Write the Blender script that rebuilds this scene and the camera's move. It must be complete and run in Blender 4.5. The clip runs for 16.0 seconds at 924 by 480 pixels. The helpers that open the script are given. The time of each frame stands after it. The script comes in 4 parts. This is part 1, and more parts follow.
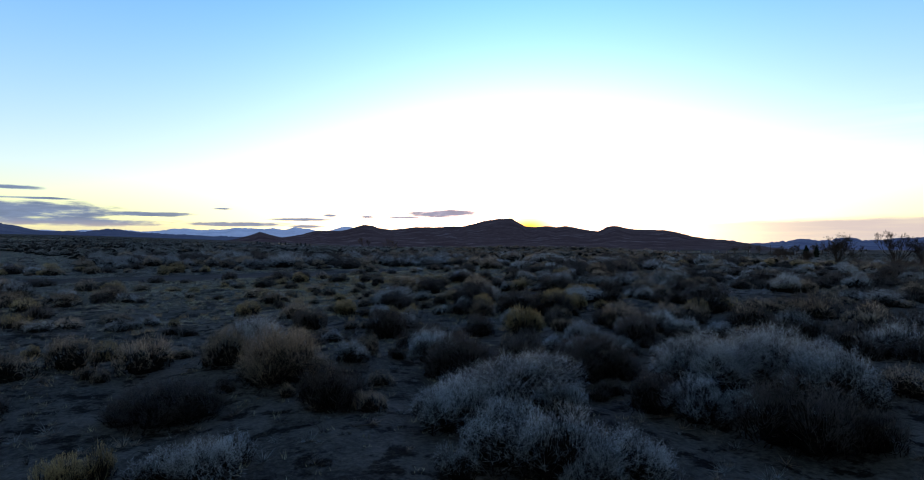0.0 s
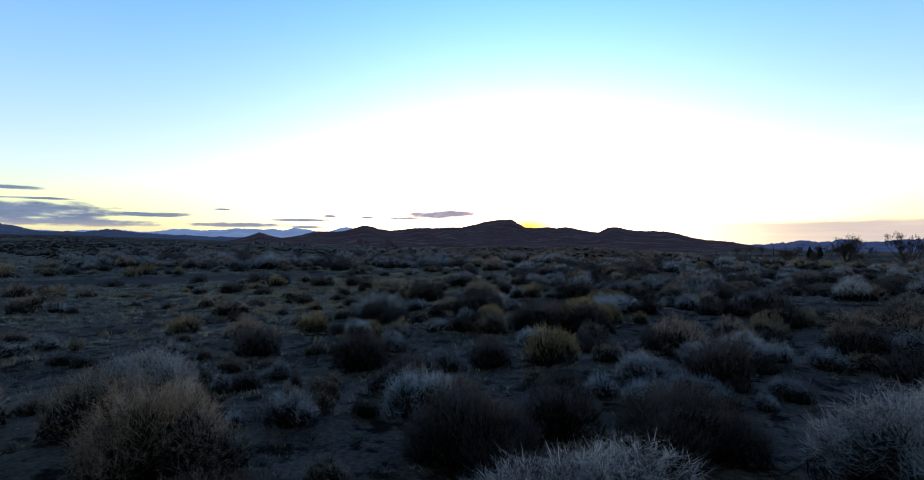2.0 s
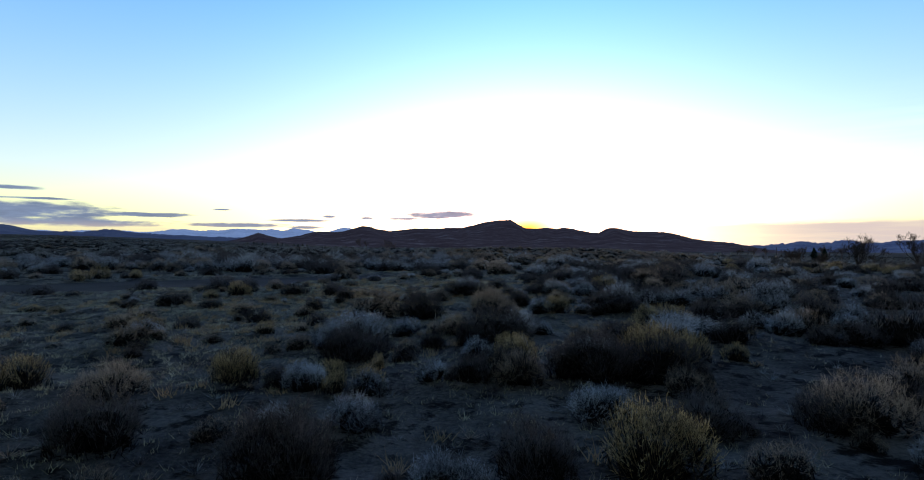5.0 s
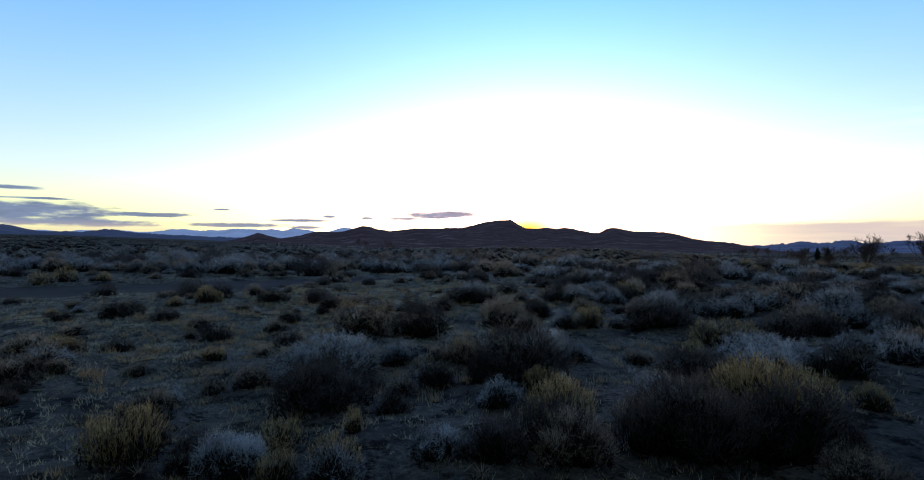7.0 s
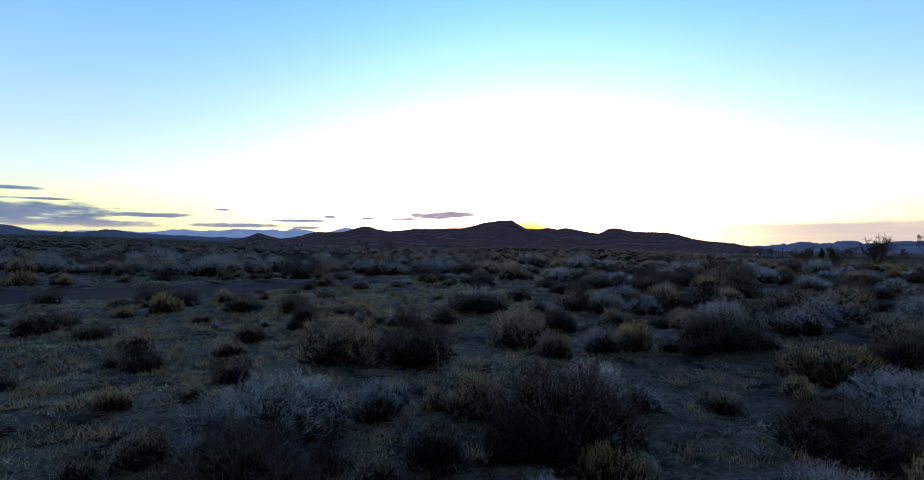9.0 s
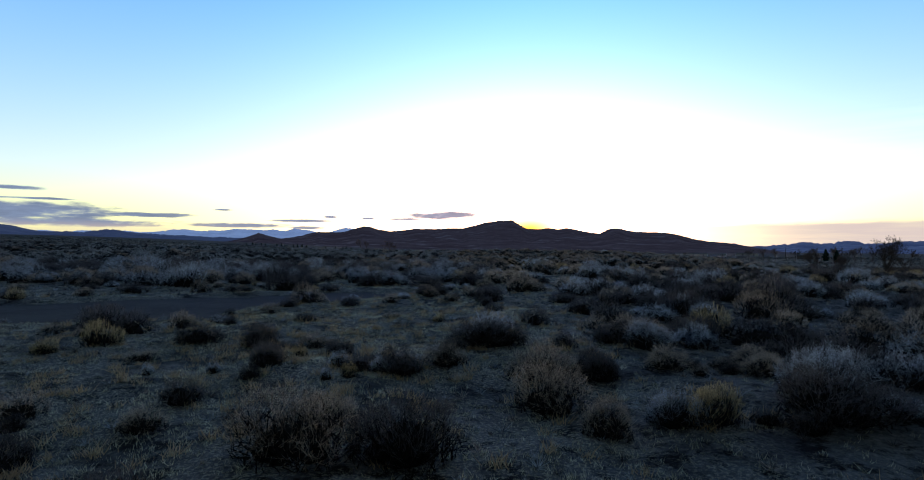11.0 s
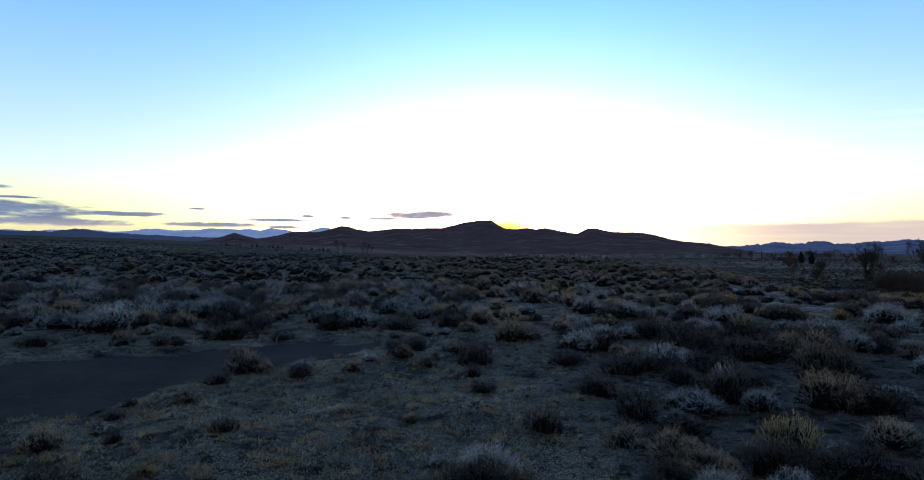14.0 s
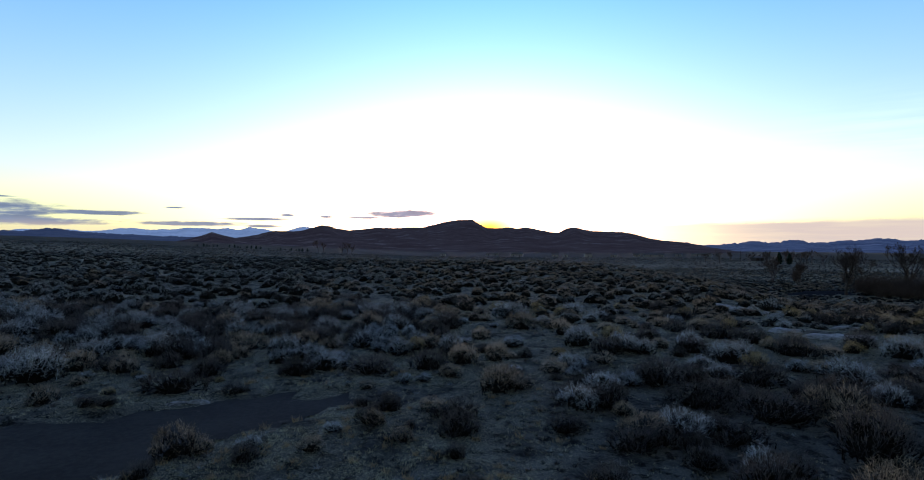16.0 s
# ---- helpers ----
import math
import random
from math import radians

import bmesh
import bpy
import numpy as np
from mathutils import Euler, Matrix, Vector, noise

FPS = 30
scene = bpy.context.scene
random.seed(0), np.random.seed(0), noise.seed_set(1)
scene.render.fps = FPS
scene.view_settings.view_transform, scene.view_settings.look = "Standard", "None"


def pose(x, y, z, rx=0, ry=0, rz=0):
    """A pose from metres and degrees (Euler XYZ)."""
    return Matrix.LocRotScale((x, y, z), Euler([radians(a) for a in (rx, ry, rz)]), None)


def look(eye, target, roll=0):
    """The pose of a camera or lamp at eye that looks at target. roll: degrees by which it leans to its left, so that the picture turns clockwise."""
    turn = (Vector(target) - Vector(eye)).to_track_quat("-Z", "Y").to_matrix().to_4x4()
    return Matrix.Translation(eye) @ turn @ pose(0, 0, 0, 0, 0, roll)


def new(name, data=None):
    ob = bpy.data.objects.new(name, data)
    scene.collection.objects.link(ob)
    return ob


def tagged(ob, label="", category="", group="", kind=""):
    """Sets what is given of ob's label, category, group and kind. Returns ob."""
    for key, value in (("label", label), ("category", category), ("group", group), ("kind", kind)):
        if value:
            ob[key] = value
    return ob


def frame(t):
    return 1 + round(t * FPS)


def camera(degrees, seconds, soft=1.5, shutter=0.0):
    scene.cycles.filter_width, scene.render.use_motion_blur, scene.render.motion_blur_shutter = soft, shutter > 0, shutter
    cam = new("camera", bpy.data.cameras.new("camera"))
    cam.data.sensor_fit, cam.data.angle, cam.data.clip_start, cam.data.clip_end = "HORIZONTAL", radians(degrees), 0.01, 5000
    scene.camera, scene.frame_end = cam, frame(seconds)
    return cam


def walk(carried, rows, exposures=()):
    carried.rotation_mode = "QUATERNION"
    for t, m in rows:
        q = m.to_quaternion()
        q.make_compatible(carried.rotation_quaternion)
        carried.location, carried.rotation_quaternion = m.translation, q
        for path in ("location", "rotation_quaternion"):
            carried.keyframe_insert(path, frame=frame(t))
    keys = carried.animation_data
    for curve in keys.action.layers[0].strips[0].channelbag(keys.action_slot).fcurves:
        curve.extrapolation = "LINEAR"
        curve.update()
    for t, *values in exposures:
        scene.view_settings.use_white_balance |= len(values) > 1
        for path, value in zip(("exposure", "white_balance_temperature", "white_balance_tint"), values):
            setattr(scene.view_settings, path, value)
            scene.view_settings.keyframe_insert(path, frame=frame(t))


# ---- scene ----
import collections
cam = camera(77.0, 16.0, soft=1.0)
METRES, EYE, TILT, LEAN, TURN = 25.0, 2.175, 0.0, 0.0, 0.0
ROWS = [
    (0.0, 0.0, 0.0, 0.0, 0.0, 0.0, -0.0),
    (0.5, -0.001, 0.0386, -0.0007, -0.01, 0.02, -0.03),
    (1.0, -0.0017, 0.0763, -0.0021, -0.04, 0.05, -0.06),
    (1.5, -0.0022, 0.1146, -0.0037, -0.02, 0.07, -0.08),
    (2.0, -0.0025, 0.1517, -0.005, -0.02, 0.09, -0.1),
    (2.5, -0.0031, 0.1874, -0.0059, -0.04, 0.11, -0.11),
    (3.0, -0.0037, 0.2212, -0.0064, -0.05, 0.13, -0.14),
    (3.5, -0.0043, 0.2532, -0.0068, -0.07, 0.14, -0.16),
    (4.0, -0.0052, 0.2837, -0.0072, -0.08, 0.15, -0.16),
    (6.5, -0.015, 0.4339, -0.0089, -0.09, 0.14, -0.18),
    (7.0, -0.0161, 0.4635, -0.0094, -0.08, 0.15, -0.18),
    (7.5, -0.0172, 0.4931, -0.0101, -0.07, 0.17, -0.19),
    (8.0, -0.0182, 0.5222, -0.0107, -0.05, 0.17, -0.18),
    (8.5, -0.0192, 0.5514, -0.0112, -0.03, 0.18, -0.21),
    (9.0, -0.0205, 0.5808, -0.0115, -0.01, 0.18, -0.19),
    (11.5, -0.0267, 0.7268, 0.0091, 0.03, 0.19, -0.22),
    (12.0, -0.0273, 0.7551, 0.0182, -0.11, 0.18, -0.22),
    (12.5, -0.0276, 0.783, 0.029, -0.4, 0.18, -0.21),
    (13.0, -0.028, 0.8111, 0.0394, -0.87, 0.19, -0.25),
    (13.5, -0.0281, 0.8394, 0.0502, -1.46, 0.17, -0.25),
    (14.0, -0.028, 0.8676, 0.0612, -2.08, 0.16, -0.25),
    (14.5, -0.0274, 0.8958, 0.0728, -2.74, 0.14, -0.25),
    (15.0, -0.0268, 0.9236, 0.0852, -3.35, 0.12, -0.23),
    (15.5, -0.0254, 0.9508, 0.098, -3.7, 0.1, -0.23),
    (16.0, -0.0238, 0.9775, 0.1107, -3.93, 0.07, -0.2),
]
walk(cam, [(t, pose(0, 0, EYE, TILT, LEAN, TURN) @ pose(METRES * x, METRES * y, METRES * z, 90 + pitch, roll, yaw)) for t, x, y, z, yaw, pitch, roll in ROWS])
# ---- sky, sun and exposure ----
SUN_AZ, SUN_EL = 6.6, 1.25            # degrees clockwise from +y, degrees up
world = bpy.data.worlds.new("evening_sky")
scene.world = world
world.use_nodes = True
wt = world.node_tree
wt.nodes.clear()


class Val:
    """A number in a node tree that can be reckoned with."""

    def __init__(self, tree, socket):
        self.tree, self.socket = tree, socket

    def do(self, op, *others):
        n = self.tree.nodes.new("ShaderNodeMath")
        n.operation = op
        for i, v in enumerate((self, *others)):
            if isinstance(v, Val):
                self.tree.links.new(v.socket, n.inputs[i])
            else:
                n.inputs[i].default_value = v
        return Val(self.tree, n.outputs[0])

    def __add__(self, o): return self.do("ADD", o)
    def __sub__(self, o): return self.do("SUBTRACT", o)
    def __mul__(self, o): return self.do("MULTIPLY", o)
    def __truediv__(self, o): return self.do("DIVIDE", o)
    def __radd__(self, o): return self.do("ADD", o)
    def __rmul__(self, o): return self.do("MULTIPLY", o)
    def __rsub__(self, o): return (self * -1.0) + o
    def exp(self): return Val(self.tree, self.do("MULTIPLY", 1.4426950).socket).two()
    def two(self):
        n = self.tree.nodes.new("ShaderNodeMath")
        n.operation = "POWER"
        n.inputs[0].default_value = 2.0
        self.tree.links.new(self.socket, n.inputs[1])
        return Val(self.tree, n.outputs[0])
    def step(self, a, b):
        n = self.tree.nodes.new("ShaderNodeMapRange")
        n.interpolation_type = "SMOOTHSTEP"
        n.inputs["From Min"].default_value, n.inputs["From Max"].default_value = a, b
        self.tree.links.new(self.socket, n.inputs["Value"])
        return Val(self.tree, n.outputs["Result"])


def noise_val(tree, vec, scale, detail=4.0, rough=0.55):
    n = tree.nodes.new("ShaderNodeTexNoise")
    n.inputs["Scale"].default_value, n.inputs["Detail"].default_value, n.inputs["Roughness"].default_value = scale, detail, rough
    tree.links.new(vec, n.inputs["Vector"])
    return Val(tree, n.outputs["Fac"])


def build_sky():
    co = wt.nodes.new("ShaderNodeTexCoord")
    sep = wt.nodes.new("ShaderNodeSeparateXYZ")
    wt.links.new(co.outputs["Generated"], sep.inputs[0])
    x, y, z = (Val(wt, sep.outputs[i]) for i in range(3))
    el = z.do("ARCSINE") * 57.2958
    e = el.do("MAXIMUM", 0.0)
    az = x.do("ARCTAN2", y) * 57.2958
    d = az - SUN_AZ
    near = (d * d * (-1 / 26.0 ** 2)).exp()            # towards the sunset
    front = 1.0 - 0.93 * d.do("ABSOLUTE").step(55.0, 135.0)   # the sunset half of the sky
    dome = 1.0 - 0.9 * e.step(24.0, 62.0)
    # brightness of the twilight arch, channel by channel
    up = 0.12 + 0.88 * z.do("MAXIMUM", 0.0) * z.do("MAXIMUM", 0.0)
    r = (0.24 + near * 1.73 - (0.090 + near * 0.053) * e).exp() * front * dome + 0.125 * up
    g = (0.20 + near * 1.14 - (0.0445 + near * 0.030) * e).exp() * front * dome + 0.147 * up
    b = (0.26 + near * 0.86 - 0.012 * e).exp() * front * dome * (1.0 - 0.5 * e.step(23.0, 45.0)) + 0.155 * up
    low = (e * e * (-1 / 6.0 ** 2)).exp()              # yellow belt over the horizon
    b = b * (1.0 - low * (0.68 - 0.46 * near))
    r, g, b = r.do("MINIMUM", 5.4), g.do("MINIMUM", 4.8), b.do("MINIMUM", 2.9)
    # low streaks of cloud
    comb = wt.nodes.new("ShaderNodeCombineXYZ")
    wt.links.new((az * 0.045).socket, comb.inputs[0])
    wt.links.new((el * 0.62).socket, comb.inputs[1])
    streak = noise_val(wt, comb.outputs[0], 1.6, 5.0, 0.62)
    comb2 = wt.nodes.new("ShaderNodeCombineXYZ")
    wt.links.new((az * 0.16).socket, comb2.inputs[0])
    wt.links.new((el * 0.9).socket, comb2.inputs[1])
    fine = noise_val(wt, comb2.outputs[0], 2.2, 6.0, 0.6)

    def lens(a0, e0, wa, we):
        u, v = (az - a0) / wa, (el - e0) / we
        return (u * u + v * v + (fine - 0.5) * 3.4) * -1.0 + 1.0

    bank = lens(-37.5, 2.3, 7.0, 0.85)
    for spec in ((-28.5, 2.25, 4.5, 0.2), (-35, 1.55, 8.0, 0.4), (-21, 1.45, 4.5, 0.22), (-1.8, 2.6, 3.6, 0.36), (-5.6, 2.2, 1.6, 0.12),
                 (-15.5, 1.95, 3.2, 0.14), (-15.0, 1.3, 1.6, 0.14), (-12.8, 2.35, 0.7, 0.14), (-9.2, 2.25, 0.6, 0.1), (-37.8, 4.15, 2.0, 0.17),
                 (-37, 3.35, 3.2, 0.1), (-22.5, 2.85, 0.9, 0.08)):
        bank = bank.do("MAXIMUM", lens(*spec))
    cloud = bank.step(-0.55, 0.8) * (0.7 + 0.6 * streak).do("MINIMUM", 0.97)
    band = (1.0 - (el - d * 0.015 + (fine - 0.5) * 0.5).step(1.1, 1.7)) * d.step(3.0, 28.0) * (0.74 + 0.5 * streak).do("MINIMUM", 1.0)
    haze = (1.0 - (el + (fine - 0.5) * 0.8).step(0.9, 1.9)) * (1.0 - d.step(-34.0, -22.0)) * 0.6
    veil = ((el - 9.0) * (el - 9.0) * (-1 / 2.5 ** 2)).exp() * d.step(20.0, 40.0) * streak.step(0.3, 0.7) * 0.5
    # hot spot where the disc goes down
    dd = d * d + (el - SUN_EL) * (el - SUN_EL) * 6.0
    hot = (dd * (-1 / 3.0 ** 2)).exp()

    def mixed(c, grey, pink, glow):
        c = c * (1.0 - cloud) + cloud * grey * (0.45 + 1.1 * fine)
        c = c * (1.0 - band) + band * pink
        c = c * (1.0 - haze) + haze * pink * 0.85
        return (c + veil * 0.3) * (1.0 - hot) + hot * glow

    r, g, b = mixed(r, 0.18, 0.74, 2.6), mixed(g, 0.25, 0.62, 1.05), mixed(b, 0.42, 0.58, 0.12)
    out = wt.nodes.new("ShaderNodeCombineColor")
    for i, c in enumerate((r, g, b)):
        wt.links.new(c.socket, out.inputs[i])
    sky = wt.nodes.new("ShaderNodeTexSky")
    sky.sky_type, sky.sun_disc = "NISHITA", False
    sky.sun_elevation, sky.sun_rotation = radians(SUN_EL), radians(SUN_AZ)
    air = wt.nodes.new("ShaderNodeBackground")
    air.inputs["Strength"].default_value = 0.004
    wt.links.new(sky.outputs[0], air.inputs["Color"])
    arch = wt.nodes.new("ShaderNodeBackground")
    arch.inputs["Strength"].default_value = 1.0
    wt.links.new(out.outputs[0], arch.inputs["Color"])
    both = wt.nodes.new("ShaderNodeAddShader")
    wt.links.new(air.outputs[0], both.inputs[0])
    wt.links.new(arch.outputs[0], both.inputs[1])
    end = wt.nodes.new("ShaderNodeOutputWorld")
    wt.links.new(both.outputs[0], end.inputs["Surface"])


build_sky()
sun = new("sun", bpy.data.lights.new("sun", "SUN"))
sun.data.energy, sun.data.angle, sun.data.color = 2.0, radians(0.5), (1.0, 0.72, 0.38)
sa, se = radians(SUN_AZ), radians(SUN_EL)
sun.matrix_world = look((math.sin(sa) * 100, math.cos(sa) * 100, 100 * math.tan(se)), (0, 0, 0))


# ---- materials ----
def material(name, a, b, scale, rough=0.9, bump=0.3, fine=None, per_object=0.0, per_island=0.0, spots=None, cover=False, thin=0.0, gloss=0.0):
    """Two colours mixed by noise at two scales, with relief and some variation from piece to piece."""
    m = bpy.data.materials.new(name)
    m.use_nodes = True
    nt = m.node_tree
    bsdf = nt.nodes["Principled BSDF"]
    bsdf.inputs["Roughness"].default_value = rough
    bsdf.inputs["Specular IOR Level"].default_value = gloss
    geo = nt.nodes.new("ShaderNodeNewGeometry")
    pos = geo.outputs["Position"]
    coarse = noise_val(nt, pos, scale, 5.0)
    grain = noise_val(nt, pos, fine or scale * 11, 4.0, 0.65)
    f = (coarse * 0.65 + grain * 0.6 - 0.12).step(0.3, 0.7)
    if per_object:
        info = nt.nodes.new("ShaderNodeObjectInfo")
        f = f + (Val(nt, info.outputs["Random"]) - 0.5) * per_object
    if per_island:
        f = f + (Val(nt, geo.outputs["Random Per Island"]) - 0.5) * per_island
    mix = nt.nodes.new("ShaderNodeMix")
    mix.data_type = "RGBA"
    mix.clamp_factor = True
    nt.links.new(f.socket, mix.inputs["Factor"])
    mix.inputs["A"].default_value, mix.inputs["B"].default_value = (*a, 1), (*b, 1)
    col = mix.outputs["Result"]
    if spots:
        (sa_, sb_), colour, sc = spots
        top = nt.nodes.new("ShaderNodeMix")
        top.data_type = "RGBA"
        nt.links.new(noise_val(nt, pos, sc, 6.0, 0.7).step(sa_, sb_).socket, top.inputs["Factor"])
        nt.links.new(col, top.inputs["A"])
        top.inputs["B"].default_value = (*colour, 1)
        col = top.outputs["Result"]
    if cover:                                         # scraps of dry litter lie on the soil
        axes = nt.nodes.new("ShaderNodeSeparateXYZ")
        nt.links.new(pos, axes.inputs[0])
        ahead = Val(nt, axes.outputs[1])              # the meadow lies further on, west of the brush
        west = 1.0 - 0.85 * Val(nt, axes.outputs[0]).step(0.5, 5.0) * (1.0 - ahead.step(40.0, 50.0))
        litter = nt.nodes.new("ShaderNodeMix")
        litter.data_type = "RGBA"
        nt.links.new((noise_val(nt, pos, 24.0, 5.0, 0.75).step(0.51, 0.57) * noise_val(nt, pos, 0.45, 5.0, 0.75).step(0.36, 0.56) * (0.08 + 0.62 * ahead.step(13.0, 30.0) + 0.30 * ahead.step(42.0, 56.0)) * west).socket, litter.inputs["Factor"])
        nt.links.new(col, litter.inputs["A"])
        litter.inputs["B"].default_value = (0.44, 0.435, 0.30, 1)
        col = litter.outputs["Result"]
    if cover:                                         # far off, low brush covers the soil
        ln = nt.nodes.new("ShaderNodeVectorMath")
        ln.operation = "LENGTH"
        nt.links.new(pos, ln.inputs[0])
        far = Val(nt, ln.outputs["Value"]).step(65.0, 220.0) * 0.9
        brush = nt.nodes.new("ShaderNodeMix")
        brush.data_type = "RGBA"
        nt.links.new((noise_val(nt, pos, 0.02, 6.0, 0.7) * 0.3 + noise_val(nt, pos, 0.42, 5.0, 0.7) * 0.7).step(0.44, 0.57).socket, brush.inputs["Factor"])
        brush.inputs["A"].default_value, brush.inputs["B"].default_value = (0.020, 0.020, 0.016, 1), (0.27, 0.262, 0.195, 1)
        top = nt.nodes.new("ShaderNodeMix")
        top.data_type = "RGBA"
        nt.links.new(far.socket, top.inputs["Factor"])
        nt.links.new(col, top.inputs["A"])
        nt.links.new(brush.outputs["Result"], top.inputs["B"])
        col = top.outputs["Result"]
        plain = nt.nodes.new("ShaderNodeMix")         # the plain under the hills is closely grown
        plain.data_type = "RGBA"
        nt.links.new((Val(nt, ln.outputs["Value"]).step(330.0, 640.0) * (0.7 + 0.3 * noise_val(nt, pos, 0.03, 6.0, 0.75).step(0.3, 0.6))).socket, plain.inputs["Factor"])
        nt.links.new(col, plain.inputs["A"])
        plain.inputs["B"].default_value = (0.034, 0.034, 0.029, 1)
        col = plain.outputs["Result"]
    nt.links.new(col, bsdf.inputs["Base Color"])
    if bump:
        bp = nt.nodes.new("ShaderNodeBump")
        bp.inputs["Strength"].default_value, bp.inputs["Distance"].default_value = bump, 0.03
        nt.links.new((grain + coarse).socket, bp.inputs["Height"])
        nt.links.new(bp.outputs[0], bsdf.inputs["Normal"])
    if thin:                                          # dry leaves and fine twigs let light through
        through_light = nt.nodes.new("ShaderNodeBsdfTranslucent")
        nt.links.new(col, through_light.inputs["Color"])
        both = nt.nodes.new("ShaderNodeMixShader")
        both.inputs["Fac"].default_value = thin
        nt.links.new(bsdf.outputs[0], both.inputs[1])
        nt.links.new(through_light.outputs[0], both.inputs[2])
        nt.links.new(both.outputs[0], nt.nodes["Material Output"].inputs["Surface"])
    return m


SAND = material("sandy_soil", (0.028, 0.029, 0.027), (0.120, 0.122, 0.112), 0.9, 0.9, 1.0, 14.0, gloss=0.03, spots=((0.50, 0.60), (0.008, 0.0075, 0.007), 2.4), cover=True)
MUD = material("wash_mud", (0.032, 0.031, 0.030), (0.056, 0.054, 0.052), 0.5, 0.8, 0.3, 7.0, gloss=0.02, spots=((0.62, 0.74), (0.13, 0.12, 0.115), 0.8))
TWIG = {
    "silver": material("silver_twigs", (0.030, 0.036, 0.039), (0.58, 0.665, 0.69), 3.0, 0.6, 0.0, 30.0, 0.3, 1.0, thin=0.45, gloss=0.3),
    "dark": material("dark_twigs", (0.014, 0.0135, 0.0125), (0.15, 0.14, 0.13), 3.0, 0.6, 0.0, 30.0, 0.5, 1.0, thin=0.45, gloss=0.3),
    "gold": material("gold_twigs", (0.055, 0.043, 0.024), (0.66, 0.53, 0.27), 3.0, 0.6, 0.0, 30.0, 0.3, 1.0, thin=0.45, gloss=0.3),
    "tan": material("tan_twigs", (0.045, 0.038, 0.028), (0.56, 0.47, 0.345), 3.0, 0.6, 0.0, 30.0, 0.5, 1.0, thin=0.45, gloss=0.3),
}
# near black: the shade inside and under the shrubs is put into this colour
SHADED_BARK = material("shaded_shrub_bark", (0.006, 0.006, 0.0055), (0.022, 0.021, 0.019), 6.0, 0.95, 0.3)
# colour of the shaded lower half of far shrubs
SHADED_BRUSH = material("shaded_brush_body", (0.006, 0.006, 0.0055), (0.026, 0.025, 0.022), 0.8, 0.95, 0.0, per_island=0.8)
TOPS = {kind: material(kind + "_crowns", a, b, 1.5, 0.6, 0.0, 16.0, per_island=0.8, thin=0.45, gloss=0.3) for kind, a, b in (
    ("silver", (0.055, 0.062, 0.060), (0.37, 0.41, 0.395)), ("dark", (0.012, 0.012, 0.011), (0.12, 0.115, 0.105)),
    ("gold", (0.07, 0.057, 0.037), (0.46, 0.365, 0.235)), ("tan", (0.07, 0.060, 0.046), (0.45, 0.38, 0.295)))}
SALT = material("salt_crust_thin", (0.14, 0.143, 0.144), (0.50, 0.51, 0.51), 0.9, 0.95, 0.4, 9.0, spots=((0.52, 0.62), (0.03, 0.031, 0.028), 0.7))
TREE_BARK = material("tree_bark", (0.07, 0.055, 0.045), (0.14, 0.11, 0.09), 2.0, 0.95, 0.3)
THICKET = material("red_thicket_twigs", (0.10, 0.075, 0.062), (0.22, 0.165, 0.135), 1.0, 0.9, 0.0, per_island=0.6)
GRASS = material("dry_grass", (0.12, 0.117, 0.073), (0.70, 0.67, 0.44), 0.7, 0.6, 0.0, 9.0, per_island=0.8, thin=0.5, gloss=0.3)
STRAW = material("yellow_straw", (0.28, 0.20, 0.11), (0.52, 0.39, 0.21), 2.0, 0.6, 0.0, 20.0, per_island=0.5, thin=0.5, gloss=0.3)
CONIFER = material("conifer_needles", (0.015, 0.025, 0.018), (0.04, 0.06, 0.04), 1.0, 0.9, 0.0, per_island=0.5)
WALL = material("pale_siding", (0.50, 0.48, 0.46), (0.62, 0.60, 0.57), 0.4, 0.8, 0.0)
ROOF = material("grey_roofing", (0.10, 0.10, 0.11), (0.18, 0.18, 0.19), 0.6, 0.8, 0.0)
ASPHALT = material("worn_asphalt", (0.02, 0.022, 0.027), (0.036, 0.038, 0.045), 0.5, 0.85, 0.1)


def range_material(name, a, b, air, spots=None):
    """Far hills: rock, with the blue haze before them put in as an even glow."""
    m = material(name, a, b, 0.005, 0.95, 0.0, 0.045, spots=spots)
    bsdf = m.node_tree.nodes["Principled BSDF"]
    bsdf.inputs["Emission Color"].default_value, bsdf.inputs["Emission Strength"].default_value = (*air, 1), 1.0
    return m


# ---- mesh helpers ----
def mesh_of(name, verts, faces, mat, smooth=False):
    """A mesh from points and faces: a list, an array, or a pair of quads and triangles."""
    if isinstance(faces, tuple):
        faces = faces[0].tolist() + faces[1].tolist()
    elif not isinstance(faces, list):
        faces = faces.tolist()
    me = bpy.data.meshes.new(name)
    me.from_pydata(np.asarray(verts).tolist(), [], faces)
    me.materials.append(mat)
    if smooth:
        me.shade_smooth()
    return me


def part(name, me, parent, label=""):
    ob = new(name, me)
    ob.parent = parent
    return tagged(ob, label)


